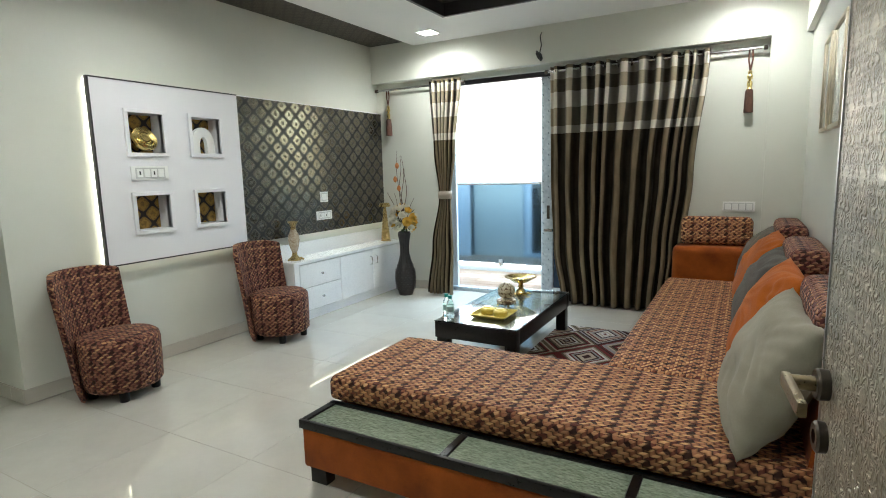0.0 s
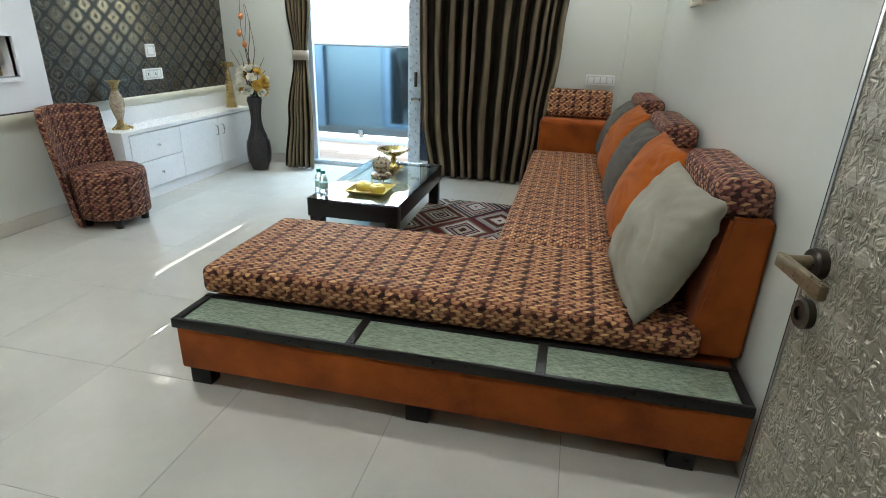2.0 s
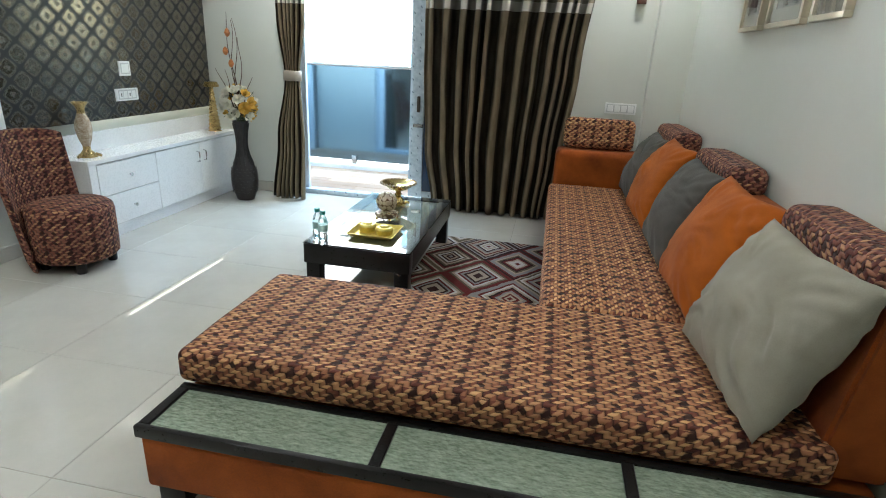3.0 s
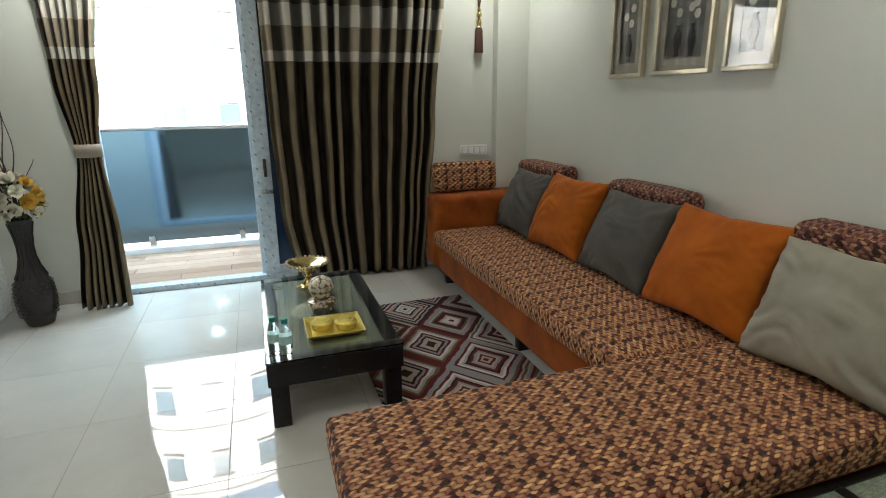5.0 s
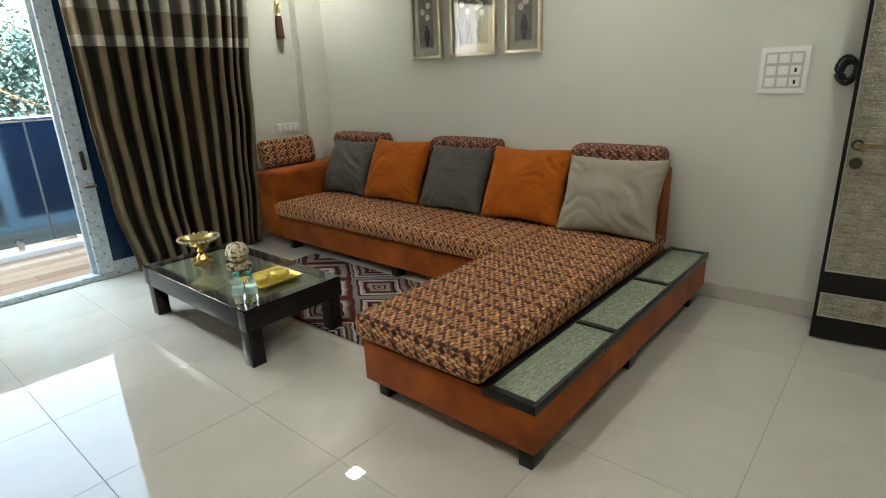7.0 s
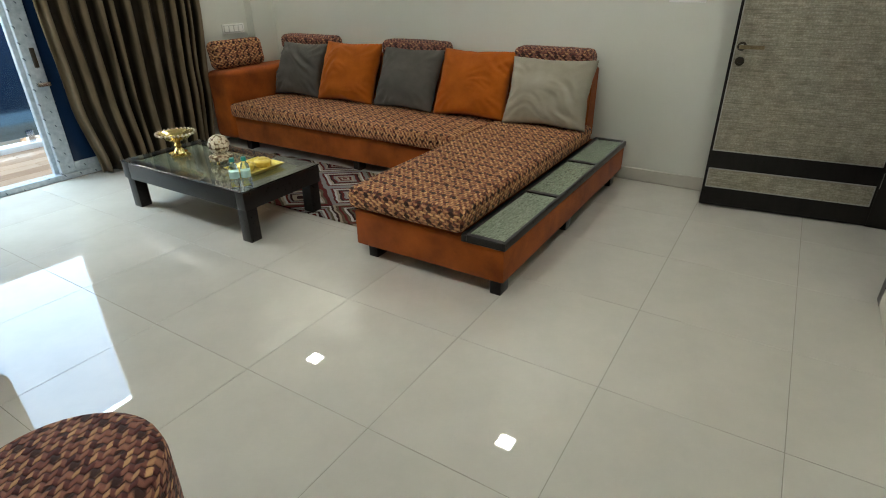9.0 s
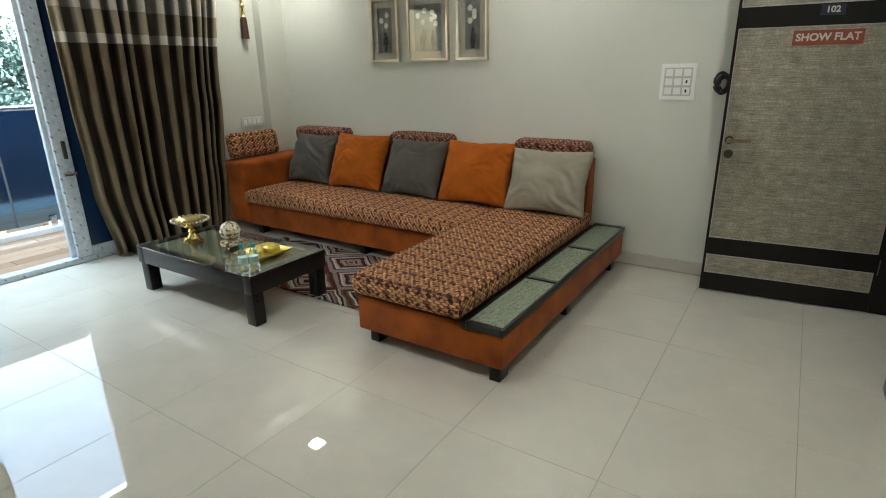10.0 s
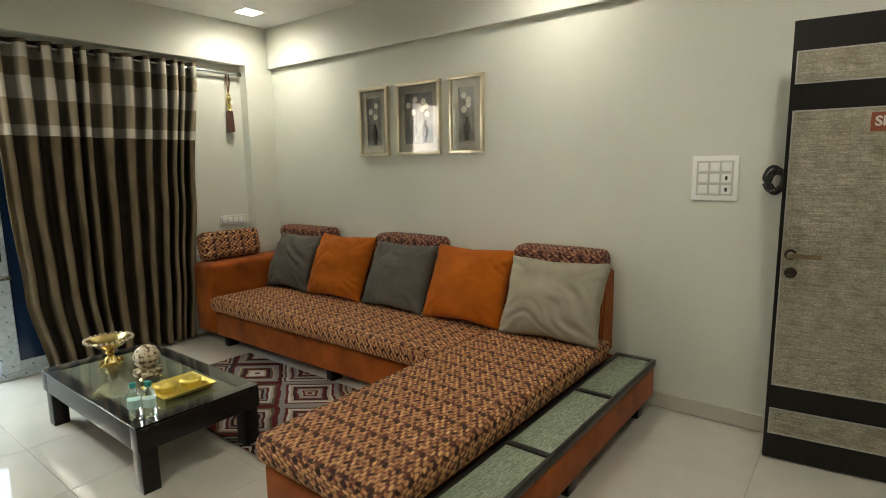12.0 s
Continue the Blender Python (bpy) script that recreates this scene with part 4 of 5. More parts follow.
for k in range(10):
    z, r = 0.015 + k * 0.034, 0.060 - 0.0038 * k
    prof += [(r * 0.82, z), (r, z + 0.012), (r * 0.82, z + 0.026)]
part("stem", lathe(prof + [(0.018, 0.37), (0.016, 0.40)], (-3.97, 6.27, CZ), 24), ANTIQUE, cs)
part("dish", lathe([(0.016, 0.40), (0.068, 0.405), (0.070, 0.425), (0.060, 0.43), (0.058, 0.448), (0.045, 0.45), (0, 0.44)], (-3.97, 6.27, CZ), 28), ANTIQUE, cs)

# ---- tub chairs ----


def tub_chair():
    t = thing("tub_chair", (0, 0, 0), "small round tub chair in brown woven upholstery", "chair", "tub chairs by the television wall")
    bm = lathe([(0.0, 0.068), (0.215, 0.068), (0.232, 0.086), (0.236, 0.22), (0.237, 0.355), (0.230, 0.388), (0.205, 0.407), (0.10, 0.418), (0.0, 0.42)], steps=40)
    layer = bm.loops.layers.uv.verify()
    bm.normal_update()
    for f in bm.faces:
        flat = abs(f.normal.z) > 0.75
        c = f.calc_center_median()
        base = math.atan2(c.y, c.x)
        for l in f.loops:
            a = math.atan2(l.vert.co.y, l.vert.co.x)
            a = base + (a - base + math.pi) % (2 * math.pi) - math.pi
            l[layer].uv = (l.vert.co.x, l.vert.co.y) if flat else (a * 0.24, l.vert.co.z)
    part("seat", bm, BRAID, t, smooth=50)
    # curved back wrapped round the seat, leaning outwards
    bm = bmesh.new()
    nu, nz = 22, 12
    span = radians(62)
    layers = []
    for r0 in (0.236, 0.275):
        rows = []
        for j in range(nz + 1):
            f = j / nz
            lean = 0.125 * f - 0.035
            row = []
            for i in range(nu + 1):
                a = math.pi + span * (2 * i / nu - 1)
                edge = abs(2 * i / nu - 1)
                top = 0.82 - 0.035 * edge ** 3
                z = 0.012 + (top - 0.012) * f
                rr = r0 + (0.012 if 0 < f < 1 and 0 < i < nu else 0.0) * (1 if r0 > 0.26 else -0.0) - 0.018 * (edge ** 8) * (1 if r0 > 0.26 else -1)
                row.append(bm.verts.new((rr * math.cos(a) - lean, rr * math.sin(a) * (1 + 0.09 * f), z)))
            rows.append(row)
        layers.append(rows)
    for rows in layers:
        for j in range(nz):
            for i in range(nu):
                bm.faces.new((rows[j][i], rows[j][i + 1], rows[j + 1][i + 1], rows[j + 1][i]))
    a, b = layers
    for i in range(nu):
        bm.faces.new((a[0][i], a[0][i + 1], b[0][i + 1], b[0][i]))
        bm.faces.new((a[nz][i], a[nz][i + 1], b[nz][i + 1], b[nz][i]))
    for j in range(nz):
        bm.faces.new((a[j][0], a[j + 1][0], b[j + 1][0], b[j][0]))
        bm.faces.new((a[j][nu], a[j + 1][nu], b[j + 1][nu], b[j][nu]))
    layer = bm.loops.layers.uv.verify()
    for f in bm.faces:
        for l in f.loops:
            c = l.vert.co
            ang = math.atan2(c.y, -(c.x + 0.08))
            l[layer].uv = (ang * 0.28, c.z)
    part("backrest", bm, BRAID, t, smooth=60)
    for k in range(4):
        q = radians(45 + 90 * k)
        x, y = 0.178 * math.cos(q), 0.178 * math.sin(q)
        part("leg", lathe([(0.026, 0), (0.029, 0.004), (0.031, 0.072)], (x, y, 0), 16), WENGE, t)
    return t


chair = tub_chair()
chair.matrix_basis = pose(-3.68, 4.26, 0, 0, 0, 1)
copy_thing(chair, pose(-3.745, 2.925, 0, 0, 0, 13))

# ---- curtains ----


def lerp_table(table, z):
    for (z0, *a), (z1, *b) in zip(table, table[1:]):
        if z <= z1:
            f = (z - z0) / (z1 - z0)
            f = f * f * (3 - 2 * f)
            return [p + (q - p) * f for p, q in zip(a, b)]
    return list(table[-1][1:])


def curtain_mesh(table, folds, show, seed, nz=40):
    """Hanging cloth. table: height, left edge, right edge, middle y, depth of the folds. show widens the taupe stripes
    on view, putting daylight on the cloth into its colour.
    """
    rng = random.Random(int(seed * 7))
    gaps = [rng.uniform(0.5, 1.7) for _ in range(folds)]
    ends = [sum(gaps[:k]) / sum(gaps) for k in range(folds + 1)]
    bm = bmesh.new()
    layer = bm.loops.layers.uv.verify()
    n = folds * 16
    top, low = table[-1][0], table[0][0]
    grid, uvs = [], {}
    for j in range(nz + 1):
        z = low + (top - low) * j / nz
        x0, x1, y, amp = lerp_table(table, z)
        row = []
        for i in range(n + 1):
            k, f = min(i // 16, folds - 1), (i - 16 * min(i // 16, folds - 1)) / 16
            u = ends[k] + (ends[k + 1] - ends[k]) * f
            sway = 0.62 * noise.noise(Vector((u * 5, z * 0.9, seed))) * (1 - 0.75 * (z - low) / (top - low))
            ph = 2 * math.pi * (k + f) + sway * 2.8
            s = math.sin(ph)
            y_ = y + amp * (s * 0.75 + 0.25 * s ** 3) * (0.85 + 0.7 * noise.noise(Vector((u * 7, z * 0.6, seed + 5))))
            x_ = x0 + (x1 - x0) * u - 0.25 * amp * math.sin(2 * ph) * 0.6
            v = bm.verts.new((x_, y_, z + (0.006 * noise.noise(Vector((u * 9, 0, seed))) if j == 0 else 0)))
            c = k + f + 0.05 * noise.noise(Vector((u * 9, z * 0.8, seed + 9)))
            # first fold kept pale: daylight on the leading edge put into its colour
            c = max(c, 0.72) if show == 0.0 else c
            uvs[v] = (c - show * math.sin(2 * math.pi * (c - 0.75)) / (2 * math.pi), z)
            row.append(v)
        grid.append(row)
    for j in range(nz):
        for i in range(n):
            f = bm.faces.new((grid[j][i], grid[j][i + 1], grid[j + 1][i + 1], grid[j + 1][i]))
            for l in f.loops:
                l[layer].uv = uvs[l.vert]
    return bm


def curtain(label, table, folds, show, seed, rings):
    x0, x1, y, _ = table[-1][1:]
    t = thing("curtain", ((x0 + x1) / 2, y, table[0][0]), label, "curtain")
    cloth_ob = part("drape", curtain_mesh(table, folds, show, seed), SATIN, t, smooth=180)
    mod = cloth_ob.modifiers.new("thickness", "SOLIDIFY")
    mod.thickness = 0.002
    for k in range(rings):
        x = x0 + (x1 - x0) * (k + 0.5) / rings
        bm = bmesh.new()
        tube([(x, y - 0.028 * math.cos(a), 2.33 + 0.028 * math.sin(a)) for a in [i * 2 * math.pi / 14 for i in range(15)]], 0.0055, 6, bm)
        part("eyelet", bm, DARK_METAL, t, "dark metal eyelet")
    return t


ROD_Y = 6.372
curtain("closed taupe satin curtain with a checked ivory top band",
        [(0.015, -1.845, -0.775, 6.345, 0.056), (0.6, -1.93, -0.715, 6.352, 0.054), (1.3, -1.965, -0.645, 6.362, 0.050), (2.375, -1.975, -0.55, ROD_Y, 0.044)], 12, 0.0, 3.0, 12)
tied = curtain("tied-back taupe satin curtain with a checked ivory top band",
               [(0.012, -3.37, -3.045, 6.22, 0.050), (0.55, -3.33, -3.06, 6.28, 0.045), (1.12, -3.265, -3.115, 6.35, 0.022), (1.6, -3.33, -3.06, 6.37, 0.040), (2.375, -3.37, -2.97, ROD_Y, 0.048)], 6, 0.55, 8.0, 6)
TAUPE = surface("taupe_satin", (0.30, 0.25, 0.19), (0.36, 0.30, 0.235), 9, 0.45)
bm = bmesh.new()
ring_pts = [(-3.19 + 0.088 * math.cos(a), 6.35 + 0.042 * math.sin(a)) for a in [i * 2 * math.pi / 24 for i in range(24)]]
ringv = [[bm.verts.new((x, y, z)) for x, y in ring_pts] for z in (1.075, 1.165)]
for k in range(24):
    bm.faces.new((ringv[0][k], ringv[0][(k + 1) % 24], ringv[1][(k + 1) % 24], ringv[1][k]))
tb = part("tie_band", bm, TAUPE, tied, "taupe satin tie band")
tb.modifiers.new("thickness", "SOLIDIFY").thickness = 0.004

for x0, x1 in ((-4.10, -2.93), (-2.03, -0.125)):
    rod = thing("curtain_rod", (x0, ROD_Y, 2.33), "steel curtain rod with dark end caps", "curtain rod")
    part("rod", tube([(x0 + 0.02, ROD_Y, 2.33), (x1 - 0.02, ROD_Y, 2.33)], 0.0115, 12), CHROME, rod)
    for x, s in ((x0, 1), (x1, -1)):
        part("finial", tube([(x, ROD_Y, 2.33), (x + 0.03 * s, ROD_Y, 2.33)], 0.020, 14), DARK_METAL, rod, "dark end cap")
        part("bracket", tube([(x + 0.06 * s, ROD_Y, 2.33), (x + 0.06 * s, NICHE_Y, 2.335)], 0.008, 8), CHROME, rod)

BROWN_SILK = surface("brown_silk_fringe", (0.045, 0.014, 0.007), (0.10, 0.035, 0.016), 30, 0.6, bump=0.5, grain=200, stretch=(6, 6, 1))
RED_CORD = surface("red_brown_cord", (0.085, 0.03, 0.014), (0.13, 0.05, 0.025), 40, 0.7)
for x in (-0.245, -3.945):
    y = ROD_Y + 0.02
    t = thing("curtain_tassel", (x, y, 1.81), "brown silk tassel with gold beads hung from the rod", "tassel", "tassels at the curtain rods")
    bm = tube([(x - 0.012, y, 2.335), (x - 0.016, y - 0.004, 2.25), (x, y, 2.16)], 0.007, 8)
    tube([(x + 0.012, y, 2.335), (x + 0.016, y, 2.25), (x, y, 2.16)], 0.007, 8, bm)
    part("cord", bm, RED_CORD, t, "red-brown twisted cord")
    part("bead", lathe([(0.004, 2.075), (0.020, 2.09), (0.024, 2.11), (0.014, 2.13), (0.018, 2.145), (0.004, 2.165)], (x, y, 0), 16), GOLD, t, "gold bead")
    part("fringe_head", lathe([(0.004, 2.08), (0.018, 2.07), (0.022, 2.045), (0.016, 2.02), (0.024, 2.005)], (x, y, 0), 16), GOLD, t)
    part("fringe", lathe([(0.020, 2.008), (0.030, 1.99), (0.034, 1.90), (0.037, 1.812), (0.0, 1.815)], (x, y, 0), 18), BROWN_SILK, t)

# loose wire hanging from the beam
w = bmesh.new()
tube([(-2.05, BEAM_Y - 0.002, 2.70), (-2.055, BEAM_Y - 0.03, 2.66), (-2.045, BEAM_Y - 0.02, 2.58), (-2.06, BEAM_Y - 0.03, 2.50)], 0.0055, 6, w)
for k in range(5):
    tube([(-2.06 + (0.020 + 0.006 * (k % 3)) * math.cos(a + 0.5 * k), BEAM_Y - 0.03 - 0.006 * k, 2.475 + (0.026 + 0.006 * k) * math.sin(a)) for a in [i * 2 * math.pi / 14 for i in range(15)]], 0.0055, 6, w)
solid("loose_wire", w, BLACK, "loose coiled wire hanging from the beam", "wire")

# ---- downlights and the two added fill lamps ----
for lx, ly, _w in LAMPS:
    t = thing("downlight", (lx, ly, CEIL), "square recessed white ceiling downlight, switched on; two entrance-side ones are added fill", "downlight", "ceiling downlights")
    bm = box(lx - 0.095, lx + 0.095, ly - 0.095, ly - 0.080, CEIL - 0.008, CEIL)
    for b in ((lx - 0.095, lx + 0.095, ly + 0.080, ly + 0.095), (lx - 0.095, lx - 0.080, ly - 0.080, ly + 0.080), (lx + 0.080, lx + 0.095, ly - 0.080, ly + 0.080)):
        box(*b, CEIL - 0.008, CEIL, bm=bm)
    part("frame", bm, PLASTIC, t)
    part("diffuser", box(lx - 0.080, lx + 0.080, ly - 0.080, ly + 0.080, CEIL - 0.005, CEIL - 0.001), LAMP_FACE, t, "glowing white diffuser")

# ---- pictures ----
MAT_BOARD = surface("taupe_mat_board", (0.26, 0.235, 0.18), (0.33, 0.30, 0.235), 14, 0.8, bump=0.1)
ART_BACK = surface("grey_art_ground", (0.10, 0.095, 0.085), (0.20, 0.19, 0.17), 10, 0.8, bump=0.2)
ART_DARK = surface("dark_shadow_box", (0.02, 0.018, 0.015), (0.035, 0.03, 0.026), 10, 0.7)
PETAL = surface("cream_petal", (0.52, 0.48, 0.38), (0.66, 0.62, 0.52), 20, 0.7)
PANE = glass("picture_glass", (0.97, 0.98, 0.98))
for y0, y1, blooms, jars in ((4.80, 5.12, 3, 1), (4.27, 4.70, 7, 2), (3.888, 4.185, 4, 1)):
    z0, z1, f = 1.56, 2.108, 0.024
    t = thing("framed_picture", (WX, (y0 + y1) / 2, z0), "champagne-framed shadow box picture of vases with cream flowers", "picture", "pictures over the sofa")
    fx0, fx1 = WX - 0.034, WX - 0.001
    bm = box(fx0, fx1, y0, y1, z1 - f, z1, 0.004)
    for b in ((y0, y1, z0, z0 + f), (y0, y0 + f, z0 + f, z1 - f), (y1 - f, y1, z0 + f, z1 - f)):
        box(fx0, fx1, *b, 0.004, 2, bm)
    part("frame", bm, DULL_GOLD, t)
    iy0, iy1, iz0, iz1 = y0 + f, y1 - f, z0 + f, z1 - f
    my, mz = (0.055 if jars == 1 else 0.05), 0.06
    bm = box(WX - 0.018, WX - 0.014, iy0, iy1, iz1 - mz, iz1)
    for b in ((iy0, iy1, iz0, iz0 + mz), (iy0, iy0 + my, iz0 + mz, iz1 - mz), (iy1 - my, iy1, iz0 + mz, iz1 - mz)):
        box(WX - 0.018, WX - 0.014, *b, bm=bm)
    part("mat", bm, MAT_BOARD, t, "taupe mat board")
    art = part("artwork", box(WX - 0.004, WX - 0.001, iy0, iy1, iz0, iz1), ART_BACK, t, "grey ground of the picture")
    yc, h = (iy0 + iy1) / 2, iz1 - iz0
    rng = random.Random(int(y0 * 100))
    for j in range(jars):
        yj = yc + (0 if jars == 1 else (-0.055 + 0.11 * j))
        bm = lathe([(0.0, 0), (0.020, 0), (0.022, 0.006), (0.012, 0.02), (0.030, 0.07), (0.026, 0.11), (0.010, 0.14), (0.018, 0.16), (0.0, 0.16)], (0, 0, 0), 20)
        bmesh.ops.scale(bm, verts=bm.verts, vec=(0.3, 1, 1))
        bmesh.ops.translate(bm, verts=bm.verts, vec=(WX - 0.010, yj, iz0 + mz + 0.012))
        part("painted_vase", bm, ART_DARK, art, "dark glossy vase relief")
    for k in range(blooms):
        yb = yc + rng.uniform(-0.5, 0.5) * (iy1 - iy0 - 2 * my - 0.05)
        zb = iz0 + mz + 0.19 + (h - 2 * mz - 0.25) * (k + 0.5) / blooms + 0.02
        bm = bmesh.new()
        for q in range(6):
            a = q * math.pi / 3
            m4 = Matrix.Translation((WX - 0.009, yb + 0.013 * math.cos(a), zb + 0.013 * math.sin(a))) @ Matrix.Diagonal((0.25, 1, 1, 1))
            bmesh.ops.create_icosphere(bm, subdivisions=1, radius=0.013, matrix=m4)
        part("bloom", bm, PETAL, art, "cream relief blossom")
    part("glazing", box(WX - 0.024, WX - 0.022, iy0, iy1, iz0, iz1), PANE, t).visible_shadow = False

# ---- things on the table ----
TOP = TZ + 0.008
bowl = thing("pedestal_bowl", (-1.855, 5.21, TOP), "footed gold bowl with a pierced rim on the table", "bowl")
at = (-1.855, 5.21, TOP)
part("foot", lathe([(0, 0), (0.058, 0), (0.060, 0.012), (0.042, 0.022), (0.034, 0.04), (0.018, 0.06), (0.026, 0.075), (0.016, 0.092), (0.030, 0.104)], at, 30), GOLD, bowl)
part("bowl", lathe([(0.030, 0.104), (0.060, 0.112), (0.098, 0.138), (0.122, 0.158), (0.118, 0.160), (0.092, 0.144), (0.05, 0.122), (0.0, 0.116)], at, 36), GOLD, bowl)
rim = bmesh.new()
for k in range(28):
    a = k * 2 * math.pi / 28
    bmesh.ops.create_icosphere(rim, subdivisions=1, radius=0.0105, matrix=Matrix.Translation((at[0] + 0.124 * math.cos(a), at[1] + 0.124 * math.sin(a), TOP + 0.160)))
part("rim", rim, CREAM, bowl, "cream beaded rim")
for k in range(4):
    a = k * math.pi / 2 + 0.4
    part("claw", tube([(at[0] + 0.05 * math.cos(a), at[1] + 0.05 * math.sin(a), TOP + 0.02), (at[0] + 0.080 * math.cos(a), at[1] + 0.080 * math.sin(a), TOP + 0.009)], 0.010, 8), GOLD, bowl)

at = (-1.82, 4.81, TOP)
ORNATE = Nodes("gilt_tracery")
_v = ORNATE.node("TexVoronoi", Scale=34.0, Randomness=0.5)
ORNATE.tree.links.new(ORNATE.coords("Object"), _v.inputs["Vector"])
_v = _v.outputs["Distance"]
ORNATE.bump(_v, 0.5, 0.003)
ORNATE = ORNATE.set(ORNATE.ramp(_v, [(0.12, (0.42, 0.27, 0.08)), (0.26, (0.66, 0.60, 0.46)), (0.42, (0.60, 0.52, 0.37)), (0.60, (0.13, 0.075, 0.03))]), 0.35, 0.2)
ball = thing("jewelled_ball_box", at, "cream and gold jewelled ball box on a stand", "ornament")
part("stand", lathe([(0, 0.022), (0.066, 0.022), (0.076, 0.035), (0.074, 0.052), (0.050, 0.062), (0, 0.062)], at, 30), ORNATE, ball, "cream and gold footed stand")
for k in range(4):
    a = k * math.pi / 2 + 0.6
    part("foot", tube([(at[0] + 0.055 * math.cos(a), at[1] + 0.055 * math.sin(a), TOP + 0.03), (at[0] + 0.072 * math.cos(a), at[1] + 0.072 * math.sin(a), TOP + 0.008)], 0.009, 8), GOLD, ball)
part("sphere", lathe([(0.066 * math.sin(i * math.pi / 16), 0.066 * (1 - math.cos(i * math.pi / 16)) + 0.058) for i in range(17)], at, 32), ORNATE, ball, "cream ball with brown and gold tracery")
disc = bmesh.new()
for i, (lat, count) in enumerate(((0.75, 5), (0.05, 8), (-0.6, 7))):
    for k in range(count):
        a = 2 * math.pi * (k + 0.5 * i) / count
        d = Vector((math.cos(lat) * math.cos(a), math.cos(lat) * math.sin(a), math.sin(lat)))
        m4 = Matrix.Translation(Vector(at) + Vector((0, 0, 0.124)) + d * 0.065) @ d.to_track_quat("Z", "Y").to_matrix().to_4x4()
        bmesh.ops.create_cone(disc, cap_ends=True, segments=12, radius1=0.017, radius2=0.012, depth=0.005, matrix=m4)
part("inlay", disc, DULL_GOLD, ball, "gold disc inlays")

YELLOW_GOLD = surface("yellow_gilt", (0.58, 0.44, 0.07), (0.74, 0.60, 0.16), 40, 0.35, 0.6, bump=0.5, grain=90)
tray = thing("gold_tray", (-1.797, 4.515, TOP), "square gold tray on the table", "tray")
bm = box(-1.91, -1.685, 4.415, 4.615, TOP, TOP + 0.006)
part("base", bm, YELLOW_GOLD, tray)
bm = bmesh.new()
ring = [[bm.verts.new((-1.7975 + sx * (0.1125 + o), 4.515 + sy * (0.10 + o), TOP + z)) for sx, sy in ((-1, -1), (1, -1), (1, 1), (-1, 1))] for o, z in ((0.0, 0.004), (0.024, 0.026), (0.028, 0.026), (0.004, 0.002))]
for p, q in zip(ring, ring[1:]):
    for k in range(4):
        bm.faces.new((p[k], p[(k + 1) % 4], q[(k + 1) % 4], q[k]))
part("rim", bm, YELLOW_GOLD, tray, smooth=20)
for x, y in ((-1.855, 4.53), (-1.74, 4.50)):
    t = thing("gilt_box", (x, y, TOP + 0.006), "round yellow gilt box on the tray", "box", "gilt boxes on the tray")
    part("base", lathe([(0, 0), (0.046, 0), (0.052, 0.012), (0.052, 0.026)], (x, y, TOP + 0.006), 26), YELLOW_GOLD, t)
    part("lid", lathe([(0.055, 0.026), (0.055, 0.034), (0.044, 0.046), (0.030, 0.047), (0.024, 0.056), (0, 0.058)], (x, y, TOP + 0.006), 26), YELLOW_GOLD, t)

BOTTLE = glass("bottle_plastic", (0.86, 0.96, 0.97), 0.03, 1.33)
TEAL = surface("teal_cap", (0.01, 0.20, 0.17), (0.015, 0.25, 0.21), 20, 0.35)
LABEL = surface("pale_green_label", (0.30, 0.48, 0.44), (0.42, 0.58, 0.54), 40, 0.5)
for x, y in ((-2.09, 4.335), (-2.04, 4.295)):
    t = thing("water_bottle", (x, y, TOP), "small clear plastic water bottle with teal cap", "bottle", "water bottles on the table")
    part("body", lathe([(0, 0.001), (0.024, 0.001), (0.028, 0.008), (0.028, 0.045), (0.0265, 0.05), (0.028, 0.055), (0.028, 0.105), (0.022, 0.130), (0.012, 0.148), (0.012, 0.156), (0, 0.156)], (x, y, TOP), 24), BOTTLE, t).visible_shadow = False
    part("sleeve", lathe([(0.0285, 0.058), (0.0285, 0.098)], (x, y, TOP), 24), LABEL, t, "pale green printed label")
    part("cap", lathe([(0.0, 0.176), (0.014, 0.176), (0.015, 0.172), (0.015, 0.154), (0.0, 0.154)], (x, y, TOP), 18), TEAL, t, "teal screw cap")

# ---- floor vase with flowers ----
VASE_DARK = surface("dark_brown_lacquer", (0.014, 0.010, 0.009), (0.03, 0.022, 0.018), 20, 0.35, bump=0.4, grain=60)
at = (-3.58, 6.075, 0)
fv = thing("floor_vase", at, "tall dark brown floor vase with artificial flowers", "vase")
part("lower_body", lathe([(0, 0), (0.078, 0), (0.082, 0.012), (0.108, 0.10), (0.118, 0.19), (0.112, 0.27), (0.090, 0.33)], at, 32), VASE_DARK, fv, "woven dark lower body")
bm = bmesh.new()
for j in range(9):
    for k in range(16):
        a, z = 2 * math.pi * (k + 0.5 * (j % 2)) / 16, 0.075 + 0.027 * j
        r = 0.105 + 0.014 * math.sin((z - 0.05) / 0.28 * math.pi)
        m4 = Matrix.Translation((at[0] + r * math.cos(a), at[1] + r * math.sin(a), z)) @ pose(0, 0, 0, 0, 0, math.degrees(a)) @ Matrix.Diagonal((0.006, 0.017, 0.010, 1))
        bmesh.ops.create_cube(bm, size=1.0, matrix=m4)
part("woven_band", bm, VASE_DARK, fv, "raised basket pattern")
neck = lathe([(0.090, 0.33), (0.062, 0.40), (0.046, 0.47), (0.044, 0.54), (0.052, 0.62), (0.068, 0.70), (0.072, 0.72), (0.060, 0.715), (0.040, 0.60), (0, 0.55)], at, 32)
part("neck", neck, VASE_DARK, fv)
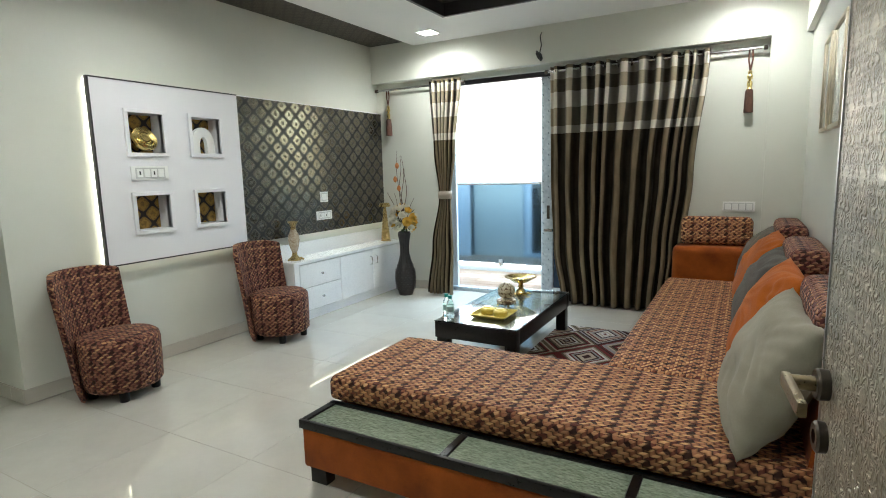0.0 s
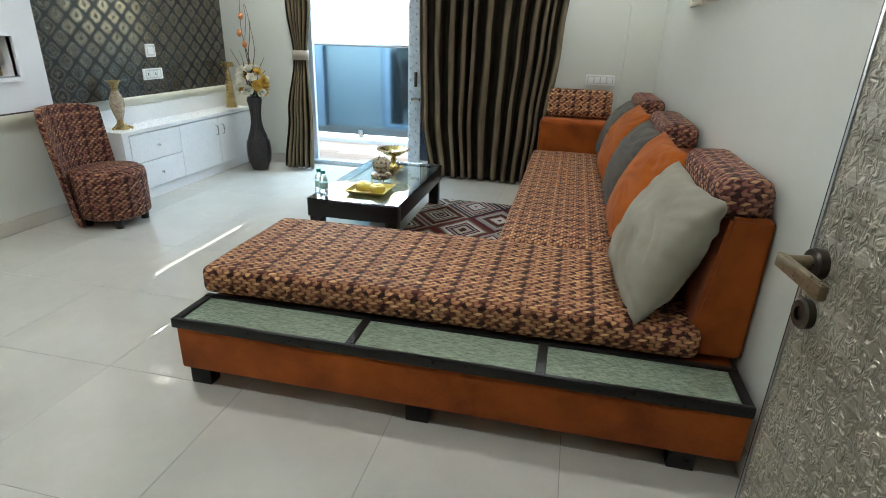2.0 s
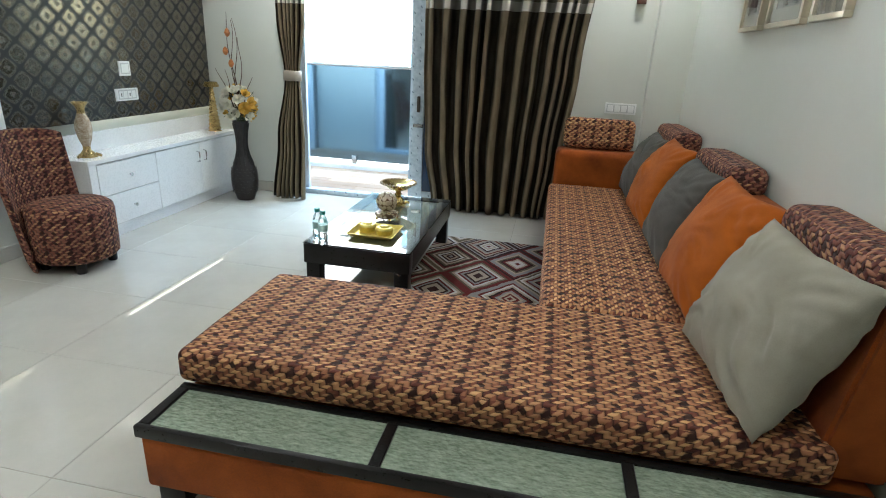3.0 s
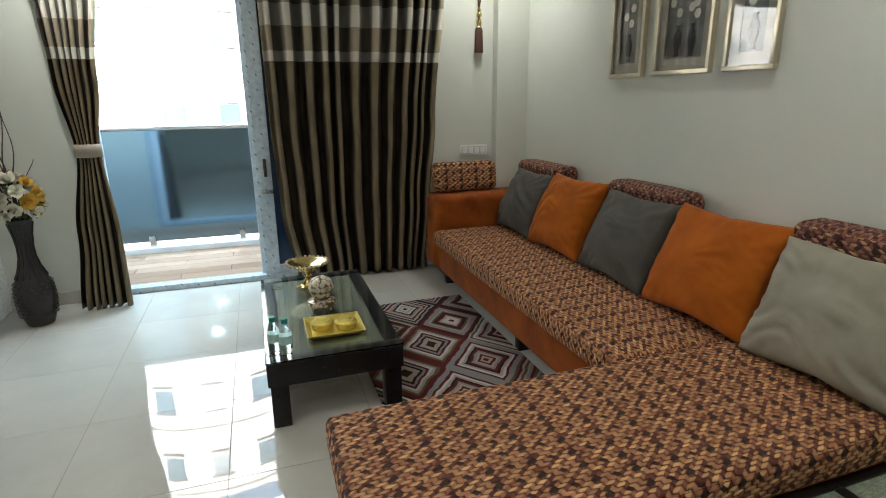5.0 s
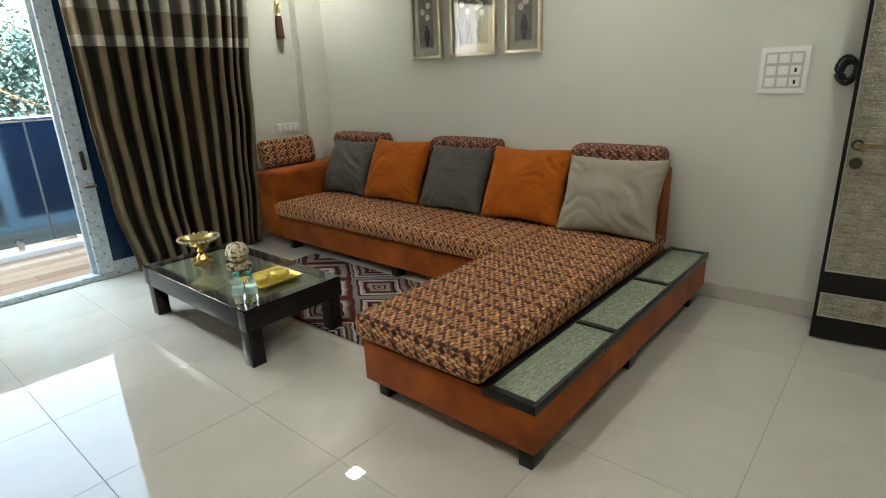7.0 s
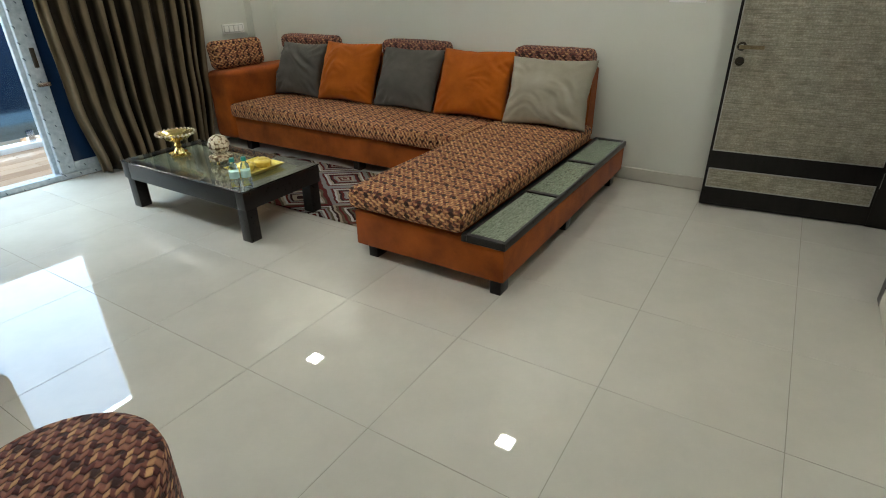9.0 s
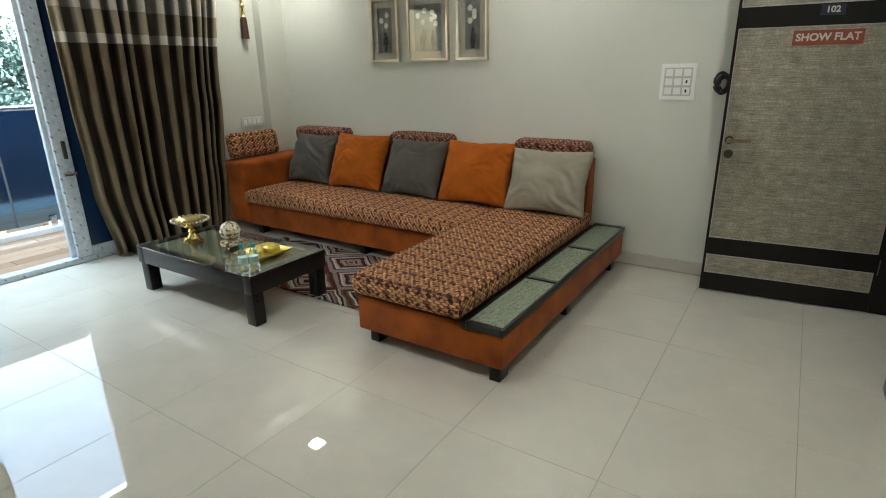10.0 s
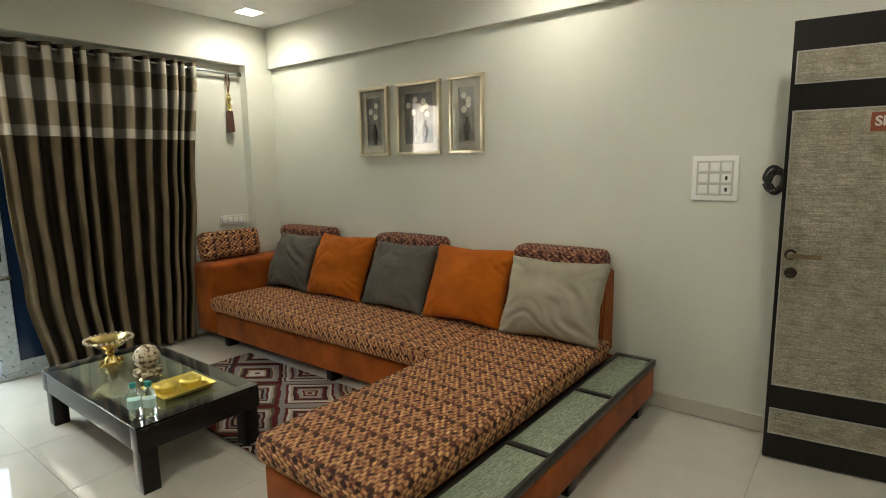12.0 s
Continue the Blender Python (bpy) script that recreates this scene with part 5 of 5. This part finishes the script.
for k in range(14):
    a = 2 * math.pi * k / 14
    part("rib", tube([(at[0] + r * math.cos(a), at[1] + r * math.sin(a), z) for r, z in ((0.092, 0.33), (0.064, 0.40), (0.048, 0.47), (0.046, 0.54), (0.054, 0.62), (0.070, 0.70))], 0.005, 5), VASE_DARK, fv)

WHITE_PETAL = surface("ivory_silk_petal", (0.66, 0.62, 0.48), (0.76, 0.73, 0.60), 30, 0.7)
YELLOW_PETAL = surface("yellow_silk_petal", (0.62, 0.33, 0.03), (0.74, 0.46, 0.07), 30, 0.7)
LEAF_GREEN = surface("dusty_green_leaf", (0.035, 0.055, 0.022), (0.07, 0.10, 0.045), 20, 0.7)
TWIG = surface("dried_brown_twig", (0.05, 0.022, 0.012), (0.10, 0.05, 0.028), 30, 0.7)
ORANGE_POD = surface("orange_pod", (0.42, 0.12, 0.02), (0.55, 0.20, 0.05), 20, 0.45)
rng = random.Random(5)


def bloom_mesh(c, d, size):
    """Cupped petals in two whorls round a point that faces d."""
    bm = bmesh.new()
    turn = d.to_track_quat("Z", "Y").to_matrix().to_4x4()
    for whorl, (count, tilt, s) in enumerate(((6, 62, 1.0), (5, 32, 0.72))):
        for k in range(count):
            a = 2 * math.pi * (k + 0.5 * whorl) / count
            m = Matrix.Translation(c) @ turn @ Matrix.Rotation(a, 4, "Z") @ Matrix.Rotation(radians(tilt), 4, "Y")
            prev = None
            for t, w in ((0.0, 0.10), (0.35, 0.34), (0.72, 0.42), (1.0, 0.14)):
                curl = 0.22 * t * t
                row = [bm.verts.new(m @ Vector((-curl * size * s + 0.16 * size * abs(e) * 0.6, e * w * size * s, t * size * s))) for e in (-1, 0, 1)]
                if prev:
                    for i in range(2):
                        bm.faces.new((prev[i], prev[i + 1], row[i + 1], row[i]))
                prev = row
    return bm


bunch = thing("flower_bunch", (at[0], at[1], 0.72), "bunch of artificial ivory and yellow flowers with twigs", "flowers")
bunch.parent = None
centre = Vector((at[0], at[1], 0.84))
for k in range(30):
    gz = 1 - 2 * (k + 0.5) / 34
    ga = k * 2.39996
    d = Vector((math.sqrt(max(0, 1 - gz * gz)) * math.cos(ga), math.sqrt(max(0, 1 - gz * gz)) * math.sin(ga), gz))
    c = centre + Vector((d.x * 0.135, d.y * 0.125, d.z * 0.125 + 0.02)) * rng.uniform(0.85, 1.1)
    low = d.z < -0.05
    yellow = (k % 4 == 1) or (low and k % 3 == 0)
    part("flower", bloom_mesh(c, d, rng.uniform(0.050, 0.068)), YELLOW_PETAL if yellow else WHITE_PETAL, bunch, "yellow silk flower" if yellow else "ivory silk flower", smooth=60)
leaf = bmesh.new()
for k in range(70):
    a, b = rng.uniform(0, 2 * math.pi), rng.uniform(-0.9, 1.0)
    d = Vector((math.cos(a) * math.cos(b), math.sin(a) * math.cos(b), math.sin(b)))
    c = centre + Vector((d.x * 0.12, d.y * 0.11, d.z * 0.11 + 0.01))
    side = d.cross(Vector((0, 0, 1))).normalized()
    L, W = rng.uniform(0.05, 0.085), rng.uniform(0.010, 0.016)
    v = [leaf.verts.new(p) for p in (c, c + d * L * 0.5 + side * W, c + d * L, c + d * L * 0.5 - side * W)]
    leaf.faces.new(v)
foliage = part("foliage", leaf, LEAF_GREEN, bunch, "dusty green leaves")
stems = bmesh.new()
for k in range(5):
    a = k * 1.3
    tube([(at[0] + 0.02 * math.cos(a), at[1] + 0.02 * math.sin(a), 0.56), (at[0] + 0.035 * math.cos(a), at[1] + 0.035 * math.sin(a), 0.84)], 0.004, 5, stems)
part("stem", stems, LEAF_GREEN, bunch)
TWIGS = [((-0.07, 0.0), 1.62, 0.022, 0.0), ((-0.05, 0.02), 1.56, 0.03, 1.3), ((0.0, 0.0), 1.57, 0.030, 2.4), ((0.05, 0.0), 1.42, 0.026, 3.6), ((0.14, 0.0), 1.10, 0.012, 0.5), ((-0.20, 0.0), 1.16, 0.010, 4.0), ((-0.13, 0.02), 1.15, 0.012, 2.0)]
for (dx, dy), top, wave, ph in TWIGS:
    pts = []
    for i in range(15):
        f = i / 14
        pts.append((at[0] + dx * f + wave * math.sin(ph + f * 7.5) * f ** 0.5, at[1] + dy * f + 0.012 * math.sin(ph + 5 * f), 0.75 + (top - 0.75) * f))
    part("twig", tube(pts, 0.0055, 6, None, 0.002), TWIG, bunch, "wavy dried twig")
for dx, z in ((-0.055, 1.42), (-0.085, 1.27), (-0.04, 1.17)):
    bm = lathe([(0, 0), (0.016, 0.012), (0.024, 0.035), (0.016, 0.06), (0.0, 0.075)], (at[0] + dx, at[1] - 0.01, z), 12)
    part("pod", bm, ORANGE_POD, bunch, "orange seed pod")

# ---- balcony door ----
VIVID_GLASS = surface("vivid_blue_film", (0.008, 0.024, 0.062), (0.012, 0.032, 0.08), 1.2, 0.15)
FY0, FY1 = 6.485, 6.585
slider = thing("window_1", ((OX0 + OX1) / 2, FY0, 0), "half-open sliding balcony door, frames in protective film", "sliding door", "", "structure")
bm = box(OX0, OX1, FY0, FY1, 0.0, 0.045, 0.003, 1)
part("sill_track", bm, FILM, slider, "filmed bottom track")
part("head_track", box(OX0, OX1, FY0, FY1, OZ - 0.05, OZ, 0.003, 1), DARK_EDGE, slider, "dark head track")
part("jamb", box(OX0, OX0 + 0.05, FY0, FY1, 0.045, OZ - 0.05, 0.003, 1), FILM, slider)
part("jamb", box(OX1 - 0.05, OX1, FY0, FY1, 0.045, OZ - 0.05, 0.003, 1), FILM, slider)
for k, (a, b, y) in enumerate(((-2.10, -1.38, FY0 + 0.008), (-2.13, -0.77, FY0 + 0.056))):
    y2 = y + 0.042
    sash = part("sash", box(a, a + 0.115, y, y2, 0.045, OZ - 0.05, 0.004, 1), FILM, slider, "filmed sash post")
    part("sash_rail", box(a + 0.115, b - 0.07, y, y2, 0.045, 0.12, 0.003, 1), FILM, sash)
    part("sash_rail", box(a + 0.115, b - 0.07, y, y2, OZ - 0.12, OZ - 0.05, 0.003, 1), FILM, sash)
    part("sash_stile", box(b - 0.07, b, y, y2, 0.045, OZ - 0.05, 0.003, 1), FILM, sash)
    part("pane", box(a + 0.115, b - 0.07, y + 0.017, y + 0.025, 0.12, OZ - 0.12), VIVID_GLASS, sash, "blue filmed glass pane")
part("latch", box(-2.045, -2.02, FY0 - 0.018, FY0 + 0.008, 0.86, 1.0, 0.004), DARK_METAL, slider, "dark sash latch")
part("latch_pull", box(-2.075, -1.985, FY0 - 0.028, FY0 + 0.008, 0.725, 0.755, 0.004), CHROME, slider, "pale latch pull")
SHEER = surface("white_upvc", (0.70, 0.74, 0.76), (0.76, 0.79, 0.80), 8, 0.4)
part("open_sash", box(OX0 + 0.05, OX0 + 0.12, FY0 + 0.056, FY0 + 0.098, 0.045, OZ - 0.05, 0.003, 1), SHEER, slider, "pale sash edge")

# ---- balcony ----
BAL0, BAL1, BALX0, BALX1 = 6.63, 7.78, -5.2, 1.4
balcony = structure("balcony_floor", box(BALX0, BALX1, 6.63, BAL1 + 0.12, -0.25, -0.022), GROUT, "balcony floor laid with wood-look planks")
PLANK = Nodes("wood_look_plank")
_co = PLANK.coords("Object", (1.0, 14.0, 1.0))
_info = PLANK.tree.nodes.new("ShaderNodeObjectInfo")
_g = PLANK.math("ADD", PLANK.math("MULTIPLY", PLANK.noise(_co, 5, 5, 0.65), 0.7), PLANK.math("MULTIPLY", _info.outputs["Random"], 0.35))
PLANK = PLANK.set(PLANK.ramp(_g, [(0.25, (0.20, 0.115, 0.065)), (0.55, (0.34, 0.22, 0.14)), (0.85, (0.46, 0.35, 0.26))]), 0.35)
me = mesh_of("plank", box(-0.6, 0.6, -0.0715, 0.0715, -0.02, 0.0, 0.002, 1), PLANK)
for j in range(8):
    for i in range(5):
        ob = new("plank", me)
        ob.location = (-4.6 + 1.204 * i + 0.4 * (j % 3 - 1), BAL0 + 0.075 + 0.146 * j, -0.002)
        ob.parent = balcony
SEAL = surface("grey_seal", (0.09, 0.10, 0.115), (0.13, 0.14, 0.155), 9, 0.5)
rail = thing("balcony_railing", (-2, BAL1, 0), "balcony railing of blue filmed glass with steel handrail", "railing")
part("kerb", box(BALX0, BALX1, BAL1 - 0.03, BAL1 + 0.12, -0.02, 0.05, 0.006), SHEER, rail, "white stone kerb")
part("handrail", tube([(BALX0, BAL1 + 0.04, 1.205), (BALX1, BAL1 + 0.04, 1.205)], 0.026, 14), CHROME, rail, "steel handrail")
for k in range(4):
    x = -6.87 + 2.42 * k
    part("glass_panel", box(x, x + 2.41, BAL1 + 0.034, BAL1 + 0.046, 0.10, 1.185, 0.002, 1), BLUE_GLASS, rail, "blue filmed glass panel")
    part("seal", box(x - 0.014, x + 0.004, BAL1 + 0.03, BAL1 + 0.05, 0.10, 1.185, 0.002, 1), SEAL, rail, "grey joint seal")
    for dx in (0.3, 1.31, 2.15):
        part("clamp", box(x + dx - 0.03, x + dx + 0.03, BAL1 + 0.015, BAL1 + 0.065, 0.045, 0.16, 0.004), CHROME, rail, "steel glass clamp")
structure("wall_facade_left", box(-9.0, TVX, 6.63, 6.77, -3.6, 3.6), SHEER, "pale outer wall of the building")
structure("wall_facade_right", box(WX, 6.0, 6.63, 6.77, -3.6, 3.6), SHEER, "pale outer wall of the building")

# ---- outside ----
GROUND = surface("dusty_ground", (0.16, 0.14, 0.11), (0.24, 0.21, 0.17), 0.3, 0.9, bump=0.3, grain=4)
structure("ground", box(-400, 400, 6.77, 800, -3.7, -3.6), GROUND, "dusty open ground")
RENDER_WHITE = surface("white_facade_render", (0.50, 0.53, 0.56), (0.58, 0.61, 0.64), 0.6, 0.8)
WINDOW_BLUE = surface("blue_window_glass", (0.05, 0.11, 0.17), (0.08, 0.15, 0.22), 0.8, 0.12)


def apartment_block():
    t = thing("apartment_building", (-11, 26, -3.6), "white apartment building with curved bay and blue windows", "building")
    part("wall", box(-26, -2.0, 24, 34, -3.6, 14.0), RENDER_WHITE, t)
    part("parapet", box(-26.2, -1.8, 23.8, 34.2, 14.0, 14.9, 0.05, 1), RENDER_WHITE, t)
    for s in range(6):
        z = -3.6 + 3.0 * s
        part("cornice", box(-26.1, -1.9, 23.84, 24.0, z + 2.72, z + 2.95, 0.02, 1), RENDER_WHITE, t)
        for k in range(5):
            x, wide, tall = -24.55 + 3.7 * k, (0.34 if s < 3 else 0.6), (0.55 if s < 3 else 1.0)
            for x in (x, x + wide + 0.16):
                w = part("window", box(x, x + wide, 23.96, 24.05, z + 0.92, z + 0.92 + tall), WINDOW_BLUE, t, "blue glazed window")
                part("sill", box(x - 0.08, x + wide + 0.08, 23.86, 24.0, z + 0.82, z + 0.90), RENDER_WHITE, w)
                part("hood", box(x - 0.08, x + wide + 0.08, 23.84, 24.0, z + 0.98 + tall, z + 1.06 + tall), RENDER_WHITE, w)
                part("mullion", box(x + wide / 2 - 0.025, x + wide / 2 + 0.025, 23.94, 23.96, z + 0.92, z + 0.92 + tall), RENDER_WHITE, w)
        bm = bmesh.new()
        n = 20
        rows = []
        for r, zz in ((2.6, z), (2.6, z + 2.66), (2.74, z + 2.70), (2.74, z + 2.92), (2.6, z + 2.96), (2.6, z + 3.0)):
            rows.append([bm.verts.new((-4.6 + r * math.sin(-math.pi / 2 + math.pi * i / n), 24 - 0.42 * r * math.cos(-math.pi / 2 + math.pi * i / n), zz)) for i in range(n + 1)])
        for p, q in zip(rows, rows[1:]):
            for i in range(n):
                bm.faces.new((p[i], p[i + 1], q[i + 1], q[i]))
        part("bay", bm, RENDER_WHITE, t, "curved white bay", smooth=40)
        for a in (-0.75, 0.0, 0.75):
            turn = pose(-4.6 + 2.6 * math.sin(a), 24 - 0.42 * 2.6 * math.cos(a), z + 0.92, 0, 0, math.degrees(math.atan(0.42 * math.tan(a))))
            bm = box(-0.35, 0.35, -0.02, 0.08, 0, 1.0)
            bm.transform(turn)
            w = part("window", bm, WINDOW_BLUE, t, "blue glazed window")
            for b in ((-0.43, 0.43, -0.10, 0.06, -0.10, -0.02), (-0.43, 0.43, -0.10, 0.06, 1.06, 1.16)):
                bm = box(*b)
                bm.transform(turn)
                part("trim", bm, RENDER_WHITE, w)
    return t


apartment_block()

BARK = surface("grey_brown_bark", (0.07, 0.05, 0.035), (0.13, 0.10, 0.07), 6, 0.9, bump=0.6, grain=30)
# leaf tones lightened to teal, with distance haze painted into the colour
FOLIAGE = Nodes("hazed_tree_leaf")
_r = FOLIAGE.tree.nodes.new("ShaderNodeNewGeometry").outputs["Random Per Island"]
FOLIAGE = FOLIAGE.set(FOLIAGE.ramp(_r, [(0.0, (0.07, 0.135, 0.138)), (0.5, (0.10, 0.18, 0.183)), (1.0, (0.13, 0.22, 0.225))]), 0.7, 0.0, Specular_IOR_Level=0.15)


def tree(seed, height, spread):
    rng = random.Random(seed)
    t = thing("tree", (0, 0, 0), "leafy green tree beyond the balcony", "tree", "trees beyond the balcony")
    trunk = tube([(0, 0, 0), (0.1, 0.05, height * 0.25), (-0.05, 0.1, height * 0.5), (0.05, 0, height * 0.8)], 0.22, 10, None, 0.07)
    tips = []
    for k in range(12):
        a, z = k * 2.4, height * rng.uniform(0.3, 0.75)
        end = Vector((spread * rng.uniform(0.5, 0.95) * math.cos(a), spread * rng.uniform(0.5, 0.95) * math.sin(a), z + height * rng.uniform(0.08, 0.28)))
        tube([(0, 0, z), (end.x * 0.5, end.y * 0.5, z + (end.z - z) * 0.4), tuple(end)], 0.07, 6, trunk, 0.02)
        tips.append(end)
    part("trunk", trunk, BARK, t)
    tips += [Vector((0, 0, height * 0.95)), Vector((0.4, 0.3, height * 0.85))]
    verts, faces = [], []
    for tip in tips:
        for c in range(36):
            cc = tip + Vector((rng.gauss(0, 0.55), rng.gauss(0, 0.55), rng.gauss(0, 0.45))) * spread * 0.42
            for q in range(56):
                p = cc + Vector((rng.gauss(0, 0.22), rng.gauss(0, 0.22), rng.gauss(0, 0.18)))
                d = Vector((rng.gauss(0, 1), rng.gauss(0, 1), rng.gauss(0, 0.6))).normalized()
                s = d.cross(Vector((0.3, 0.2, 1))).normalized()
                L, W = rng.uniform(0.10, 0.18), rng.uniform(0.03, 0.055)
                i = len(verts)
                verts += [p, p + d * L * 0.5 + s * W, p + d * L, p + d * L * 0.5 - s * W]
                faces.append((i, i + 1, i + 2, i + 3))
    me = bpy.data.meshes.new("crown")
    me.from_pydata(verts, [], faces)
    me.materials.append(FOLIAGE)
    ob = new("crown", me)
    ob.parent = t
    return t


first = tree(2, 6.3, 2.1)
first.matrix_basis = pose(1.5, 20.5, -3.6)
second = tree(6, 5.6, 2.0)
second.matrix_basis = pose(3.6, 22.5, -3.6)
for x, y, rot in ((0.2, 25.5, 70), (5.6, 20.0, 150), (7.6, 25.0, 30), (2.2, 27.0, 200)):
    copy_thing(first if rot % 100 else second, pose(x, y, -3.6, 0, 0, rot))


# ---- floor tiles ----
bm = box(TVX, WX, DOOR_Y0, 6.63, -0.06, -0.0015)
box(LEFT, TVX, DOOR_Y0, 2.52, -0.06, -0.0015, bm=bm)
box(-2.6, WX, -1.2, DOOR_Y0, -0.06, -0.0015, bm=bm)
floor = structure("floor", bm, GROUT, "polished beige vitrified tile floor")


def floor_tiles():
    xs = [-2.943 + 0.631 * k for k in range(-6, 7)]
    ys = [2.690 + 0.628 * k for k in range(-7, 8)]
    shared = {}
    for a, b in zip(xs, xs[1:]):
        for c, d in zip(ys, ys[1:]):
            x0, x1, y0, y1 = max(a, LEFT) + 0.0011, min(b, WX) - 0.0011, max(c, -1.2) + 0.0011, min(d, 6.485) - 0.0011
            if x1 - x0 < 0.01 or y1 - y0 < 0.01 or (x1 < TVX + 0.02 and y0 > 2.5) or (y1 < DOOR_Y0 and x1 < -2.62):
                continue
            key = (round(x1 - x0, 3), round(y1 - y0, 3))
            if key not in shared:
                w, h = key
                shared[key] = mesh_of("tile", box(-w / 2, w / 2, -h / 2, h / 2, -0.008, 0.0, 0.0008, 1), TILE)
            ob = new("tile", shared[key])
            ob.location = ((x0 + x1) / 2, (y0 + y1) / 2, 0.0)
            ob.parent = floor


floor_tiles()
